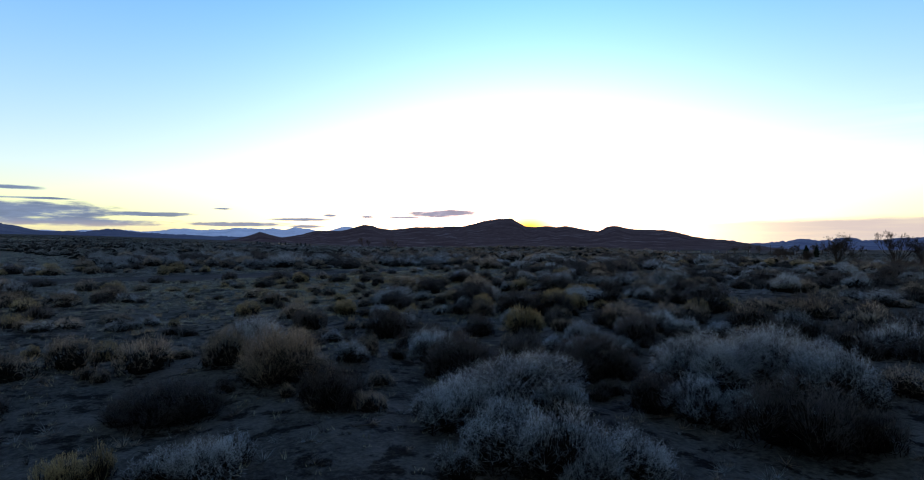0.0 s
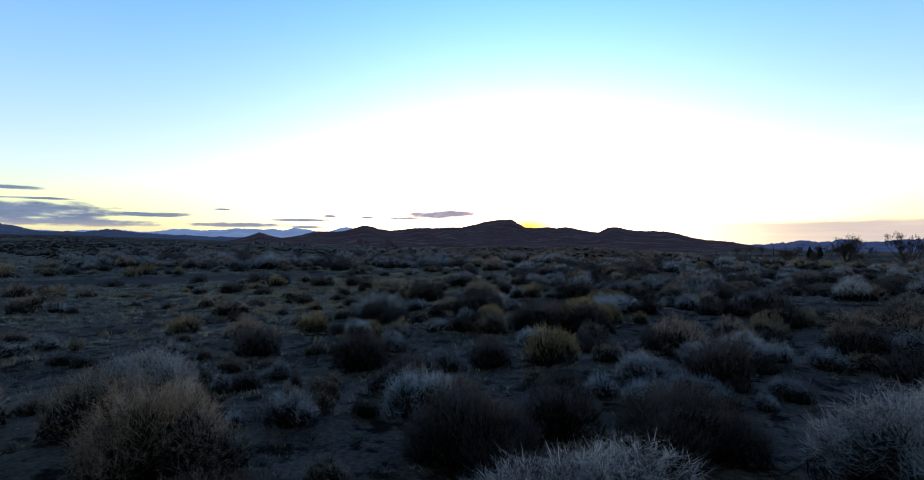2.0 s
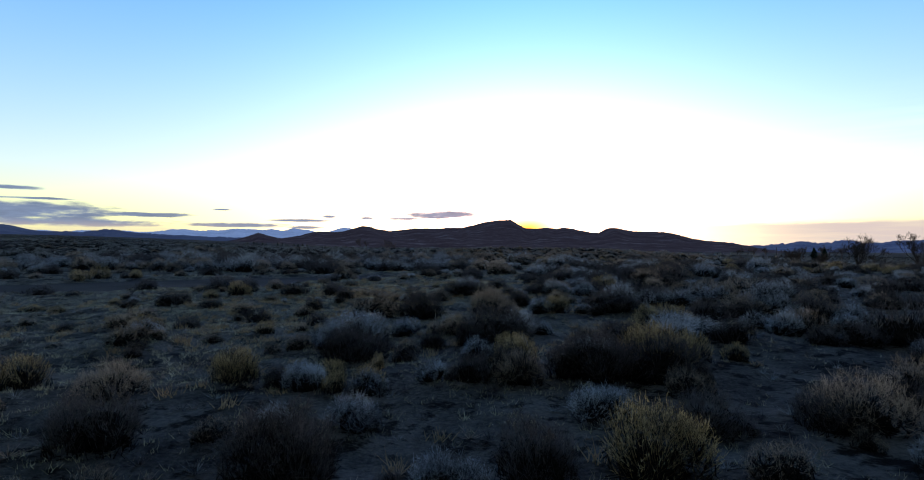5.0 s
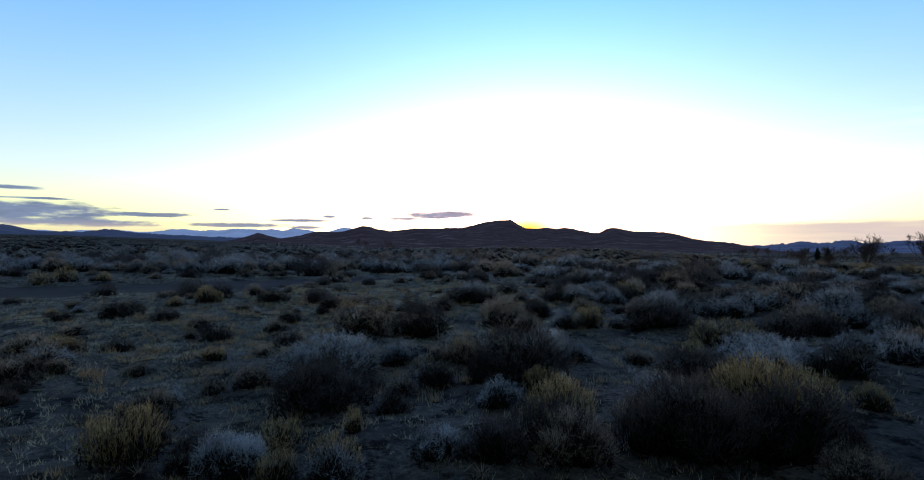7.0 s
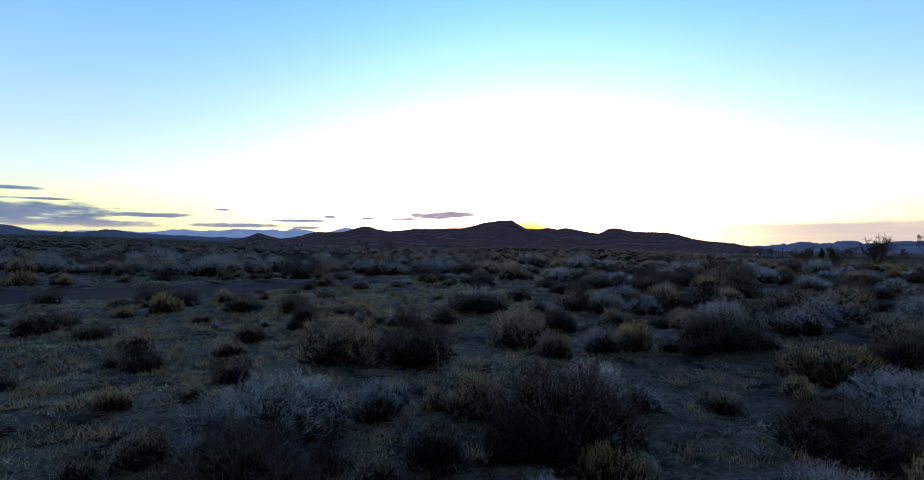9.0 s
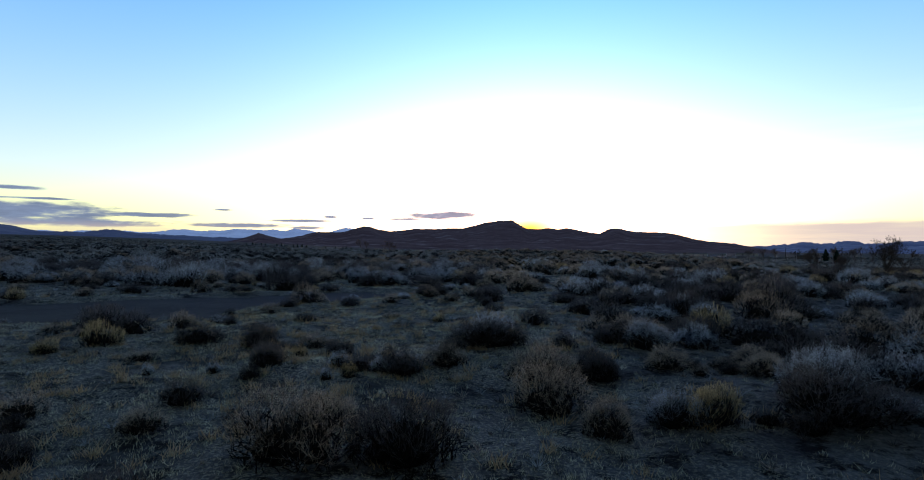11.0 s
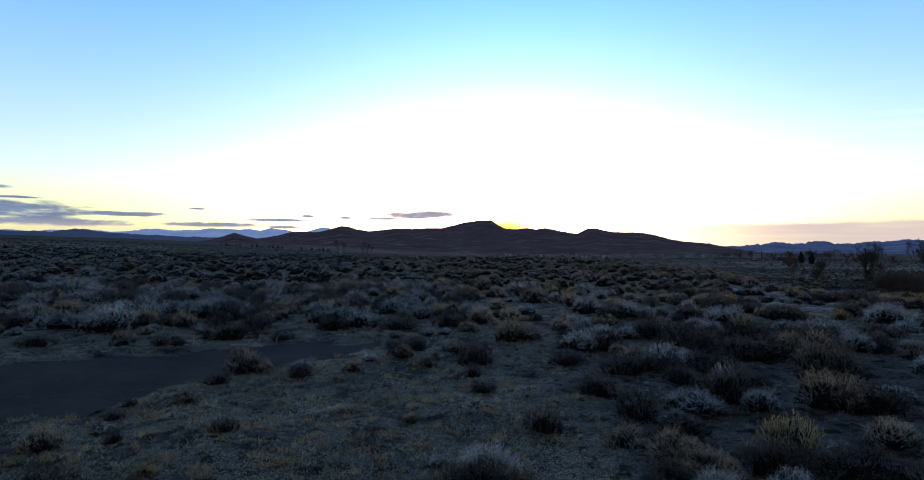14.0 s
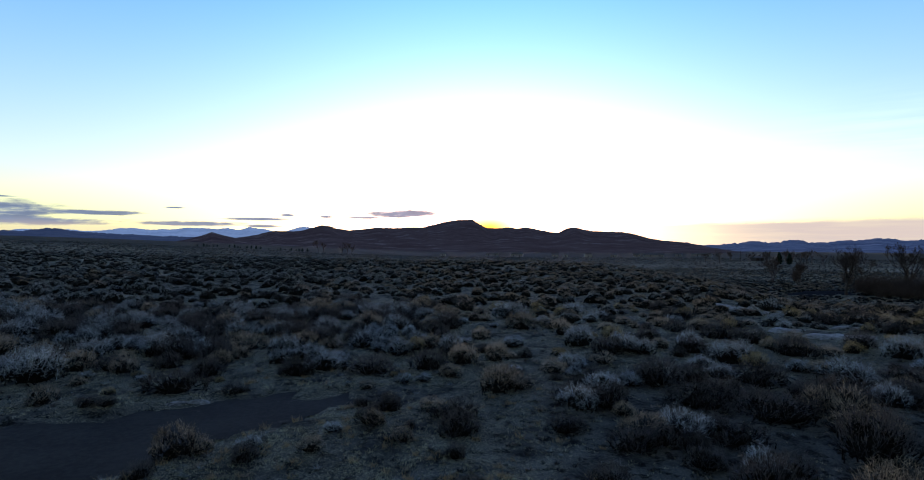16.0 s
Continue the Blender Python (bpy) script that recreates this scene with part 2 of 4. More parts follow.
def tubes(P, R, sides=3):
    """Tapered rods along paths P (n, k, 3) with radii R (n, k), each ending in a point."""
    n, k, _ = P.shape
    T = np.gradient(P, axis=1)
    T /= np.linalg.norm(T, axis=2, keepdims=True) + 1e-9
    ref = np.where(np.abs(T[..., 2:3]) < 0.9, np.array([0, 0, 1.0]), np.array([1.0, 0, 0]))
    U = np.cross(T, ref)
    U /= np.linalg.norm(U, axis=2, keepdims=True) + 1e-9
    W = np.cross(T, U)
    ang = np.arange(sides) * 2 * np.pi / sides
    V = P[:, :, None, :] + R[:, :, None, None] * (np.cos(ang)[None, None, :, None] * U[:, :, None, :] + np.sin(ang)[None, None, :, None] * W[:, :, None, :])
    V = np.concatenate([V[:, :-1].reshape(n, -1, 3), P[:, -1:]], 1)
    m = (k - 1) * sides + 1
    base = (np.arange(n) * m)[:, None, None] + (np.arange(k - 2) * sides)[None, :, None]
    i = np.arange(sides)[None, None, :]
    j = (i + 1) % sides
    quads = np.stack([base + i, base + j, base + sides + j, base + sides + i], -1).reshape(-1, 4)
    last = (np.arange(n) * m)[:, None] + (k - 2) * sides
    i, j = i[0], j[0]
    tips = np.stack([last + i, last + j, last + sides + 0 * i], -1).reshape(-1, 3)
    return V.reshape(-1, 3), (quads, tips)


def joined(pieces):
    vs, qs, ts, o = [], [], [], 0
    for v, (q, t) in pieces:
        vs.append(v)
        qs.append(q + o)
        ts.append(t + o)
        o += len(v)
    return np.concatenate(vs), (np.concatenate(qs), np.concatenate(ts))


# ---- the lie of the land ----
def smooth01(t):
    t = np.clip(t, 0, 1)
    return t * t * (3 - 2 * t)


def wash_depth(x, y):
    """1 inside the bare muddy wash, 0 outside."""
    x, y = np.asarray(x, float), np.asarray(y, float)
    wob = 0.3 * np.sin(1.9 * x + 0.7 * y) + 0.2 * np.sin(3.7 * x - 1.3 * y + 1.0) + 0.1 * np.sin(7.1 * x + 5 * y)
    north = np.interp(x, [-40, -25, -15.7, -13, -9, -5.5, -3, -2.2], [27, 33, 38.8, 40.4, 42, 43.9, 43.9, 42.8])
    south = np.interp(x, [-40, -25, -10.9, -8.3, -7.4, -6.3, -4.2, -2.5, -2.2], [18, 27.5, 33.8, 34.5, 36.5, 38.2, 41, 42.2, 42.8])
    inside = np.minimum(north - y, y - south) + 0.6 * wob
    return smooth01(inside / 0.7 + 0.3) * (x < -2.0) * (1 - smooth01((-34 - x) / 5))


def height(x, y):
    x, y = np.asarray(x, float), np.asarray(y, float)
    dx, dy = x + 0.5, y - 22.0
    r = np.hypot(dx, dy)
    az = np.degrees(np.arctan2(dx, dy))
    z = 0.05 * np.sin(0.9 * x + 0.4 * y) + 0.045 * np.sin(0.5 * x - 1.1 * y + 2) + 0.03 * np.sin(2.1 * x + 1.7 * y) + 0.02 * np.sin(3.9 * x - 2.9 * y)
    z = z * np.clip(1.6 - r / 200, 0.3, 1)
    z = z + 0.25 * np.sin(0.06 * x + 0.5) * np.sin(0.05 * y) * smooth01((r - 30) / 60)
    ahead = smooth01((np.cos(np.radians(az)) + 0.3) / 0.6)
    side = smooth01((az + 42) / 48)                  # 0 towards the west range, 1 towards the river
    river = smooth01((az - 12) / 22)
    start, run = 95 - 63 * river, 330 - 200 * river
    drop = (10.0 - 1.8 * river) * smooth01((r - start) / run) * side * ahead
    rise = (4.3 * smooth01((r - 60) / 420) + 0.0105 * np.clip(r - 480, 0, 1020)) * (1 - side) * ahead
    far = np.clip(r - 425, 0, None) * (0.012 * side * ahead)
    w = wash_depth(x, y)
    return z * (1 - w) - drop + rise - far - 0.16 * w


def ground_sheet():
    n, s = 310, 7.0
    a = math.asinh(4900 / s)
    u = s * np.sinh(np.linspace(-a, a, n))
    X, Y = np.meshgrid(u - 0.5, u + 22.0, indexing="ij")
    Z = height(X, Y)
    V = np.stack([X, Y, Z], -1).reshape(-1, 3)
    i, j = np.meshgrid(np.arange(n - 1), np.arange(n - 1), indexing="ij")
    q = (i * n + j).reshape(-1)
    F = np.stack([q, q + n, q + n + 1, q + 1], -1)
    ob = new("ground", mesh_of("ground", V, F, SAND, True))
    tagged(ob, "grey-tan sandy desert soil with litter", "ground", kind="structure")


ground_sheet()


def wash_floor():
    xs, ys = np.linspace(-38, -1.8, 140), np.linspace(18, 47, 140)
    X, Y = np.meshgrid(xs, ys, indexing="ij")
    Z = np.where(wash_depth(X, Y) > 0.02, -0.09, -0.4) + 0.006 * np.sin(5 * X) * np.sin(4 * Y)
    n = 140
    V = np.stack([X, Y, Z], -1).reshape(-1, 3)
    i, j = np.meshgrid(np.arange(n - 1), np.arange(n - 1), indexing="ij")
    q = (i * n + j).reshape(-1)
    F = np.stack([q, q + n, q + n + 1, q + 1], -1)
    keep = (V[F][:, :, 2] > -0.2).all(1)
    tagged(new("wash", mesh_of("wash", V, F[keep], MUD, True)), "smooth brown mud floor of a shallow dry wash", "wash", kind="structure")


wash_floor()


# ---- hills on the skyline ----
def hill_range(name, label, az, el, near_r, far_r, mat, foot, rough, seed):
    """A range whose crest rises to el degrees (seen from the walk's start) at each az; its foot lies nearer."""
    rng = np.random.default_rng(seed)
    n, k = 300, 12
    A = np.linspace(az[0], az[-1], n)
    crest = np.interp(A, az, el)
    bumps = sum(rng.normal(0, 1) * np.sin(A * f + rng.uniform(0, 6)) / f for f in (1.3, 2.1, 3.7, 6.1, 9.7, 13.0)) + 0.35 * rng.normal(0, 1, n) * rng.uniform(0, 1, n)
    crest = crest + rough * bumps
    t = np.linspace(0, 1, k)
    ridge = 0.5 + 0.5 * np.sin(A[:, None] * 1.7 + 5 * t[None] + np.sin(A[:, None] * 0.9) * 2)
    shape = smooth01(t)[None] ** 1.1 * (1 - (0.18 * ridge) * np.sin(np.pi * t)[None])
    R = near_r + (far_r - near_r) * t[None] + 0 * A[:, None]
    top = 2.2 + far_r * np.tan(np.radians(crest))[:, None]
    Z = foot + (top - foot) * shape
    R, Z = np.concatenate([R, R[:, -1:] * 1.08], 1), np.concatenate([Z, 0 * Z[:, -1:] + foot - 30], 1)
    k += 1
    a = np.radians(A)[:, None]
    V = np.stack([R * np.sin(a), R * np.cos(a), Z], -1).reshape(-1, 3)
    i, j = np.meshgrid(np.arange(n - 1), np.arange(k - 1), indexing="ij")
    q = (i * k + j).reshape(-1)
    F = np.stack([q, q + k, q + k + 1, q + 1], -1)
    tagged(new(name, mesh_of(name, V, F, mat, True)), label, "hills", kind="structure")


# third colour of each range: the haze, given off as an even glow
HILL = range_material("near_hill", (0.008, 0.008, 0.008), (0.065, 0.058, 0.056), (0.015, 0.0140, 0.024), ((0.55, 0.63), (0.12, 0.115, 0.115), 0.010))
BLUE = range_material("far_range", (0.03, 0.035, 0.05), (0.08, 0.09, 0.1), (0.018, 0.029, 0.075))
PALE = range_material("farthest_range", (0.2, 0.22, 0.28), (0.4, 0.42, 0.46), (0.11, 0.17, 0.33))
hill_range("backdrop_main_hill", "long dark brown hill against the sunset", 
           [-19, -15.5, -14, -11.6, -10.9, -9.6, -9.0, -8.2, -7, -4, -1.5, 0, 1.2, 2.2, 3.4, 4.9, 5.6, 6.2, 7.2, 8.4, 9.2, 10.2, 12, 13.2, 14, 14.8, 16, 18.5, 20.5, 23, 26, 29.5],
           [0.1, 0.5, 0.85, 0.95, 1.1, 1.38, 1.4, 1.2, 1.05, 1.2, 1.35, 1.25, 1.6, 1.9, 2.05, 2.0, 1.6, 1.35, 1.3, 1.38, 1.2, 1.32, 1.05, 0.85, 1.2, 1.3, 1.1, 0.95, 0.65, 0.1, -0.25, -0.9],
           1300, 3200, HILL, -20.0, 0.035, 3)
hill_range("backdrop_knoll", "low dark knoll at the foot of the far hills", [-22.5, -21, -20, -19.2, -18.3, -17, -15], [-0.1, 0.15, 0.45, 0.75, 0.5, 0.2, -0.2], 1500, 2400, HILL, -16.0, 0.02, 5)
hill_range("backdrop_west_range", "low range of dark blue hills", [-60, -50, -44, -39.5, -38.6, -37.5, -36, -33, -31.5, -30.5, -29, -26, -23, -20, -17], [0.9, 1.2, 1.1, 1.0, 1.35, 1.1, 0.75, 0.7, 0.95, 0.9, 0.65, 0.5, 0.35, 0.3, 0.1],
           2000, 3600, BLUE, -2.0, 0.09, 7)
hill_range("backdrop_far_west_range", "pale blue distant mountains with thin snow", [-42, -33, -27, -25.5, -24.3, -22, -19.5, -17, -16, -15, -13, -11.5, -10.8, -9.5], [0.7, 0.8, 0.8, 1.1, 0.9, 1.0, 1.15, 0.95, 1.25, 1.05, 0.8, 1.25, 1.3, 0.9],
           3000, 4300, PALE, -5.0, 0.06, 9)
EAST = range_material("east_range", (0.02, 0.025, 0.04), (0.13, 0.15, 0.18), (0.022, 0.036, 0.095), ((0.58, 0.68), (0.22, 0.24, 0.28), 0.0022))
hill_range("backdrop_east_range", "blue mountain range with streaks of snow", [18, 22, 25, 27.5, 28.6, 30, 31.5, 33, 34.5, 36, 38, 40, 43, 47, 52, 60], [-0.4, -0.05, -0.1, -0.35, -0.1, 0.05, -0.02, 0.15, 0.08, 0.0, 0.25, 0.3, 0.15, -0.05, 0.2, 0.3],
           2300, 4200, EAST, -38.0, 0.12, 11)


# ---- shrubs ----
def lobes(rng, count=6):
    c = rng.normal(size=(count, 3))
    c[:, 2] = np.abs(c[:, 2])
    c /= np.linalg.norm(c, axis=1, keepdims=True)
    amp = rng.uniform(-0.28, 0.22, count)
    return lambda D: 0.95 + (amp * np.exp(-(1 - D @ c.T) * 5)).sum(1)


def blades(base, way, length, width, rng):
    """Slender pointed twigs or leaves, one from each base."""
    side = np.cross(way, rng.normal(0, 1, way.shape))
    side /= np.linalg.norm(side, axis=1, keepdims=True) + 1e-9
    V = np.stack([base + side * width, base - side * width, base + way * length], 1).reshape(-1, 3)
    return V, (np.zeros((0, 4), int), np.arange(len(V)).reshape(-1, 3))


def unit(v):
    return v / (np.linalg.norm(v, axis=-1, keepdims=True) + 1e-9)


def shrub_clumps(rng, count):
    """Centres and half axes of the rounded clumps that make up one shrub."""
    az = np.arange(count) * 2 * np.pi / count + rng.uniform(-0.5, 0.5, count)
    out = rng.uniform(0.30, 0.58, count)
    top = rng.uniform(0.58, 0.98, count)
    wide = rng.uniform(0.36, 0.52, count)
    out[0], top[0], wide[0] = 0.08, 1.0, 0.58
    low = 0.30 * top
    C = np.stack([out * np.cos(az), out * np.sin(az), low], 1)
    return C, np.stack([wide, wide, top - low], 1)


def shell_points(rng, clumps, count, lowest, deep=0.22):
    """Points near the outer shell of the clumps and the way the shell faces there."""
    C, A = clumps
    P, N = np.zeros((0, 3)), np.zeros((0, 3))
    while len(P) < count:
        k = rng.integers(0, len(C), count * 3)
        d = unit(rng.normal(0, 1, (count * 3, 3)))
        p = C[k] + d * A[k] * (1 - deep * rng.uniform(0, 1, (count * 3, 1)) ** 1.6)
        inside = ((((p[:, None] - C[None]) / A[None]) ** 2).sum(2) < 0.70).any(1)
        keep = ~inside & (d[:, 2] > lowest + 0.25 * rng.uniform(-1, 1, count * 3)) & (p[:, 2] > 0.04)
        P, N = np.concatenate([P, p[keep]]), np.concatenate([N, d[keep]])
    return P[:count], N[:count]


# how each kind grows: outward, upward, straying, shoot length, twiglet spread, twiglet length, lowest facing of the crown
HABIT = {
    "silver": (0.60, 0.40, 0.50, 0.32, 0.75, 0.40, 0.14),
    "dark": (0.45, 0.80, 0.30, 0.32, 0.50, 0.40, 0.02),
    "gold": (0.42, 0.90, 0.24, 0.34, 0.35, 0.22, 0.06),
    "tan": (0.75, 0.50, 0.45, 0.26, 0.65, 0.45, -0.02),
}


def shrub_crown(kind, rng, clumps, shoots, twiglets, thick, k):
    """The live outer growth: shoots with finer twigs on them."""
    outward, upward, stray, long_, spread, short, lowest = HABIT[kind]
    P, N = shell_points(rng, clumps, shoots, lowest)
    tuft = unit(rng.normal(0, 1, (max(6, shoots // 14), 3)))
    tuft = tuft[np.argmax(N @ tuft.T, 1)]              # neighbours lean the same way
    way = unit(N * outward + tuft * 0.25 + np.array([0, 0, upward]) + rng.normal(0, stray, (shoots, 3)))
    L = long_ * rng.uniform(0.55, 1.35, (shoots, 1))
    root = P - way * L * 0.62
    root[:, 2] = np.maximum(root[:, 2], 0.02)
    if k == 1:
        pieces = [blades(root, way, L, thick * 1.4, rng)]
    else:
        t = np.linspace(0, 1, k)
        path = root[:, None] + way[:, None] * (L * t[None])[..., None]
        path = path + rng.normal(0, 0.035 * long_ / 0.3, path.shape) * t[None, :, None]
        if kind == "silver":                           # tips arch over
            path[..., 2] -= 0.10 * t[None] ** 2 * rng.uniform(0, 1, (shoots, 1))
        pieces = [tubes(path, thick * (1.1 - 0.75 * t)[None] * rng.uniform(0.7, 1.3, (shoots, 1)))]
    n = shoots * twiglets
    f = rng.uniform(0.30 if kind != "gold" else 0.5, 1.0, (n, 1))
    base = np.repeat(root, twiglets, 0) + np.repeat(way * L, twiglets, 0) * f
    w2 = unit(np.repeat(way, twiglets, 0) + rng.normal(0, spread, (n, 3)) + np.array([0, 0, 0.12]))
    l2 = np.repeat(L, twiglets, 0) * short * rng.uniform(0.5, 1.4, (n, 1))
    pieces.append(blades(base, w2, l2, thick * (1.7 if kind == "gold" else 0.85), rng))
    v, f = joined(pieces)
    v[:, 2] = np.maximum(v[:, 2], 0.015)
    return v, f


def shrub_skirt(rng, clumps, count, thick):
    """Twigs round the foot of a shrub, leaning out, near black to stand for the shade there."""
    P, N = shell_points(rng, clumps, count, -0.75, 0.35)
    P[:, 2] *= 0.72
    way = unit(N * 0.5 + np.array([0, 0, 0.55]) + rng.normal(0, 0.45, (count, 3)))
    L = rng.uniform(0.16, 0.42, (count, 1))
    base = P - way * L * 0.7
    base[:, 2] = np.maximum(base[:, 2], 0.0)
    return blades(base, way, L, thick, rng)


def shrub_stems(rng, count, thick):
    az = rng.uniform(0, 2 * np.pi, count)
    up = rng.uniform(0.15, 1, count)
    D = np.stack([np.cos(az) * np.sqrt(1 - up ** 2), np.sin(az) * np.sqrt(1 - up ** 2), up], -1)
    t = np.linspace(0, 1, 4)
    base = np.stack([np.cos(az), np.sin(az), 0 * az], -1) * 0.08
    P = base[:, None] + D[:, None] * (t * 0.8)[None, :, None] + rng.normal(0, 0.04, (count, 4, 3)) * t[None, :, None]
    P[:, 0, 2] = -0.05
    P[..., 2] = np.where(t[None] > 0, np.maximum(P[..., 2], 0.02), P[..., 2])
    return tubes(P, thick * (1.2 - 0.8 * t)[None] * rng.uniform(0.6, 1.4, (count, 1)), 4)


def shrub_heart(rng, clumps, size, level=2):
    """The packed growth inside a shrub: a bristling mass that follows its clumps, blackened to stand for inner shade.
    """
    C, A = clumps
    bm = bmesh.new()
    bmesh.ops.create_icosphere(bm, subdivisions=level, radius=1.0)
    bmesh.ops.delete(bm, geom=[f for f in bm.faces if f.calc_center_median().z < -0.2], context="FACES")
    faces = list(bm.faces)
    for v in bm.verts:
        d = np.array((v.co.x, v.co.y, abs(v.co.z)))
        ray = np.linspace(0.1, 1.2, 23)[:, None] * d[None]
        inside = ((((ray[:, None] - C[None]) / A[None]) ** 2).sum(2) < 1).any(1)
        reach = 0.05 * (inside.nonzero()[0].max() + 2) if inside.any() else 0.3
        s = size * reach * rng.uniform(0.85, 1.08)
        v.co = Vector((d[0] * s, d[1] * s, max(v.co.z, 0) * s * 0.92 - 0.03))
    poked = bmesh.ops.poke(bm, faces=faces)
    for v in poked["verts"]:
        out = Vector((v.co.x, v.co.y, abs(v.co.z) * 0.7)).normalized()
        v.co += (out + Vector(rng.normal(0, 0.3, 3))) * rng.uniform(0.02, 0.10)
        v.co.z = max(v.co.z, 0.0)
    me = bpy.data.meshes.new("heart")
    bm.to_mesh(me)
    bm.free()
    me.materials.append(SHADED_BARK)
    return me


KINDS = {
    "silver": ("silver-grey leafless desert shrub with tangled pale twigs", 0.0040, 0.60),
    "dark": ("dark grey-brown desert shrub with dense upright twigs", 0.0042, 0.66),
    "gold": ("golden dried rabbitbrush with feathery seed heads", 0.0040, 0.60),
    "tan": ("tan-brown rounded dry shrub of fine twigs", 0.0038, 0.58),
}
# shoots, twiglets a shoot, thickness, points along a shoot, skirt twigs, stems, heart detail, shapes
FINE = {
    "big": (1100, 9, 0.6, 3, 900, 14, 3, 3),
    "near": (540, 7, 0.9, 2, 460, 10, 2, 4),
    "side": (310, 5, 1.25, 2, 280, 6, 2, 5),
    "mid": (300, 5, 1.6, 1, 190, 4, 1, 6),
}
STOCK, RAW = {}, {}


def points_of(me):
    """Points and triangles of a mesh, as arrays."""
    return np.array([v.co for v in me.vertices]), (np.zeros((0, 4), int), np.array([p.vertices for p in me.polygons]))


for n, (kind, (label, thick, heart)) in enumerate(KINDS.items()):
    for m, (fineness, (shoots, twiglets, stout, k, skirt, stems, level, shapes)) in enumerate(FINE.items()):
        for v in range(shapes):
            rng = np.random.default_rng(1000 * n + 100 * m + v)
            clumps = shrub_clumps(rng, int(rng.integers(4, 8)))
            crown = shrub_crown(kind, rng, clumps, shoots, twiglets, thick * stout, k)
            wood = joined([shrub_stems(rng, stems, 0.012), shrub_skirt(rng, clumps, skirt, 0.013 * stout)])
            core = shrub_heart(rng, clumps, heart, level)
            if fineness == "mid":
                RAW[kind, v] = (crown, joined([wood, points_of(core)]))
            STOCK[kind, fineness, v] = (mesh_of(kind + "_crown", *crown, TWIG[kind]), mesh_of(kind + "_wood", *wood, SHADED_BARK), core)
PLANTED = []
pick = random.Random(4)


def plant(kind, x, y, r, h, fineness=None):
    """One shrub at (x, y): r its radius, h its height in metres."""
    if fineness is None:
        fineness = "mid" if y > 31 or abs(x) > 6.5 + 0.28 * max(0, y - 4) else ("near" if abs(x) < 5.0 and r > 0.27 else "side")
    r = r * 1.28
    h = min(max(h * 1.25, 0.24, r * 0.62), max(0.32, 1.15 * r))
    if fineness == "near" and r > 0.75 and y < 12:
        fineness = "big"
    crown, wood, heart = STOCK[kind, fineness, pick.randrange(FINE[fineness][-1])]
    ob = new(kind + "_shrub")
    ob.empty_display_size = 0.2
    tagged(ob, KINDS[kind][0], "shrub", "desert shrubs")
    ob.matrix_world = pose(x, y, float(height(x, y)) - 0.02, 0, 0, pick.uniform(0, 360)) @ Matrix.Diagonal((r * pick.uniform(0.92, 1.1), r * pick.uniform(0.92, 1.1), h * 0.93, 1))
    part("crown", crown, ob)
    tagged(part("wood", wood, ob, "twigs at the foot, near black in place of shade"), kind="stuff")
    part("heart", heart, ob, "dense inner growth, near black in place of shade")
    PLANTED.append((x, y, r))
    return ob


plant("silver", -14.07, 45.70, 0.95, 1.05)
plant("tan", -12.07, 42.96, 0.45, 0.66)
plant("dark", -10.35, 42.18, 0.34, 0.30)
plant("dark", -8.81, 44.10, 0.86, 0.62)
plant("dark", -6.68, 43.93, 0.38, 0.35)
plant("dark", -5.09, 46.33, 0.70, 0.61)
plant("dark", -2.42, 46.77, 0.95, 0.60)
plant("dark", -2.37, 41.97, 0.26, 0.27)
plant("dark", -1.59, 41.98, 0.35, 0.47)
plant("dark", -1.95, 40.07, 0.35, 0.37)
plant("tan", -6.23, 38.24, 0.56, 0.70)
plant("tan", -5.73, 38.48, 0.28, 0.53)
plant("dark", -4.60, 37.89, 0.30, 0.37)
plant("dark", -6.45, 36.90, 0.30, 0.32)
plant("dark", 0.45, 40.62, 0.65, 0.45)
plant("tan", -0.28, 41.30, 0.34, 0.42)
plant("dark", 0.20, 37.72, 0.27, 0.38)
plant("silver", -24.31, 61.05, 0.95, 1.10)
plant("dark", -24.51, 63.60, 0.76, 1.02)
plant("dark", -22.43, 62.20, 0.91, 0.97)
plant("silver", -20.94, 54.78, 0.88, 0.88)
plant("dark", -18.63, 54.66, 0.95, 0.88)
plant("silver", -17.25, 52.79, 0.55, 0.72)
plant("dark", -20.00, 61.94, 0.73, 0.80)
plant("silver", -17.87, 56.38, 0.93, 0.79)
plant("dark", -15.81, 55.25, 0.75, 0.77)
plant("silver", -13.26, 51.11, 0.52, 0.55)
plant("tan", -12.31, 48.39, 0.47, 0.53)
plant("dark", -10.92, 49.72, 0.95, 0.88)
plant("silver", -13.96, 56.06, 0.77, 0.80)
plant("dark", -13.53, 58.50, 0.83, 0.81)
plant("dark", -9.96, 51.50, 0.80, 0.58)
plant("dark", -13.29, 61.63, 0.91, 0.78)
plant("silver", -12.22, 62.82, 0.76, 0.83)
plant("dark", -9.73, 57.82, 0.82, 0.86)
plant("dark", -6.94, 53.93, 0.88, 0.88)
plant("dark", -5.48, 52.24, 0.83, 0.83)
plant("silver", -8.02, 56.07, 0.78, 0.59)
plant("tan", -6.72, 62.47, 0.76, 0.83)
plant("dark", -6.24, 57.48, 0.66, 0.55)
plant("dark", -4.09, 55.78, 0.47, 0.60)
plant("dark", -3.34, 58.07, 0.84, 0.78)
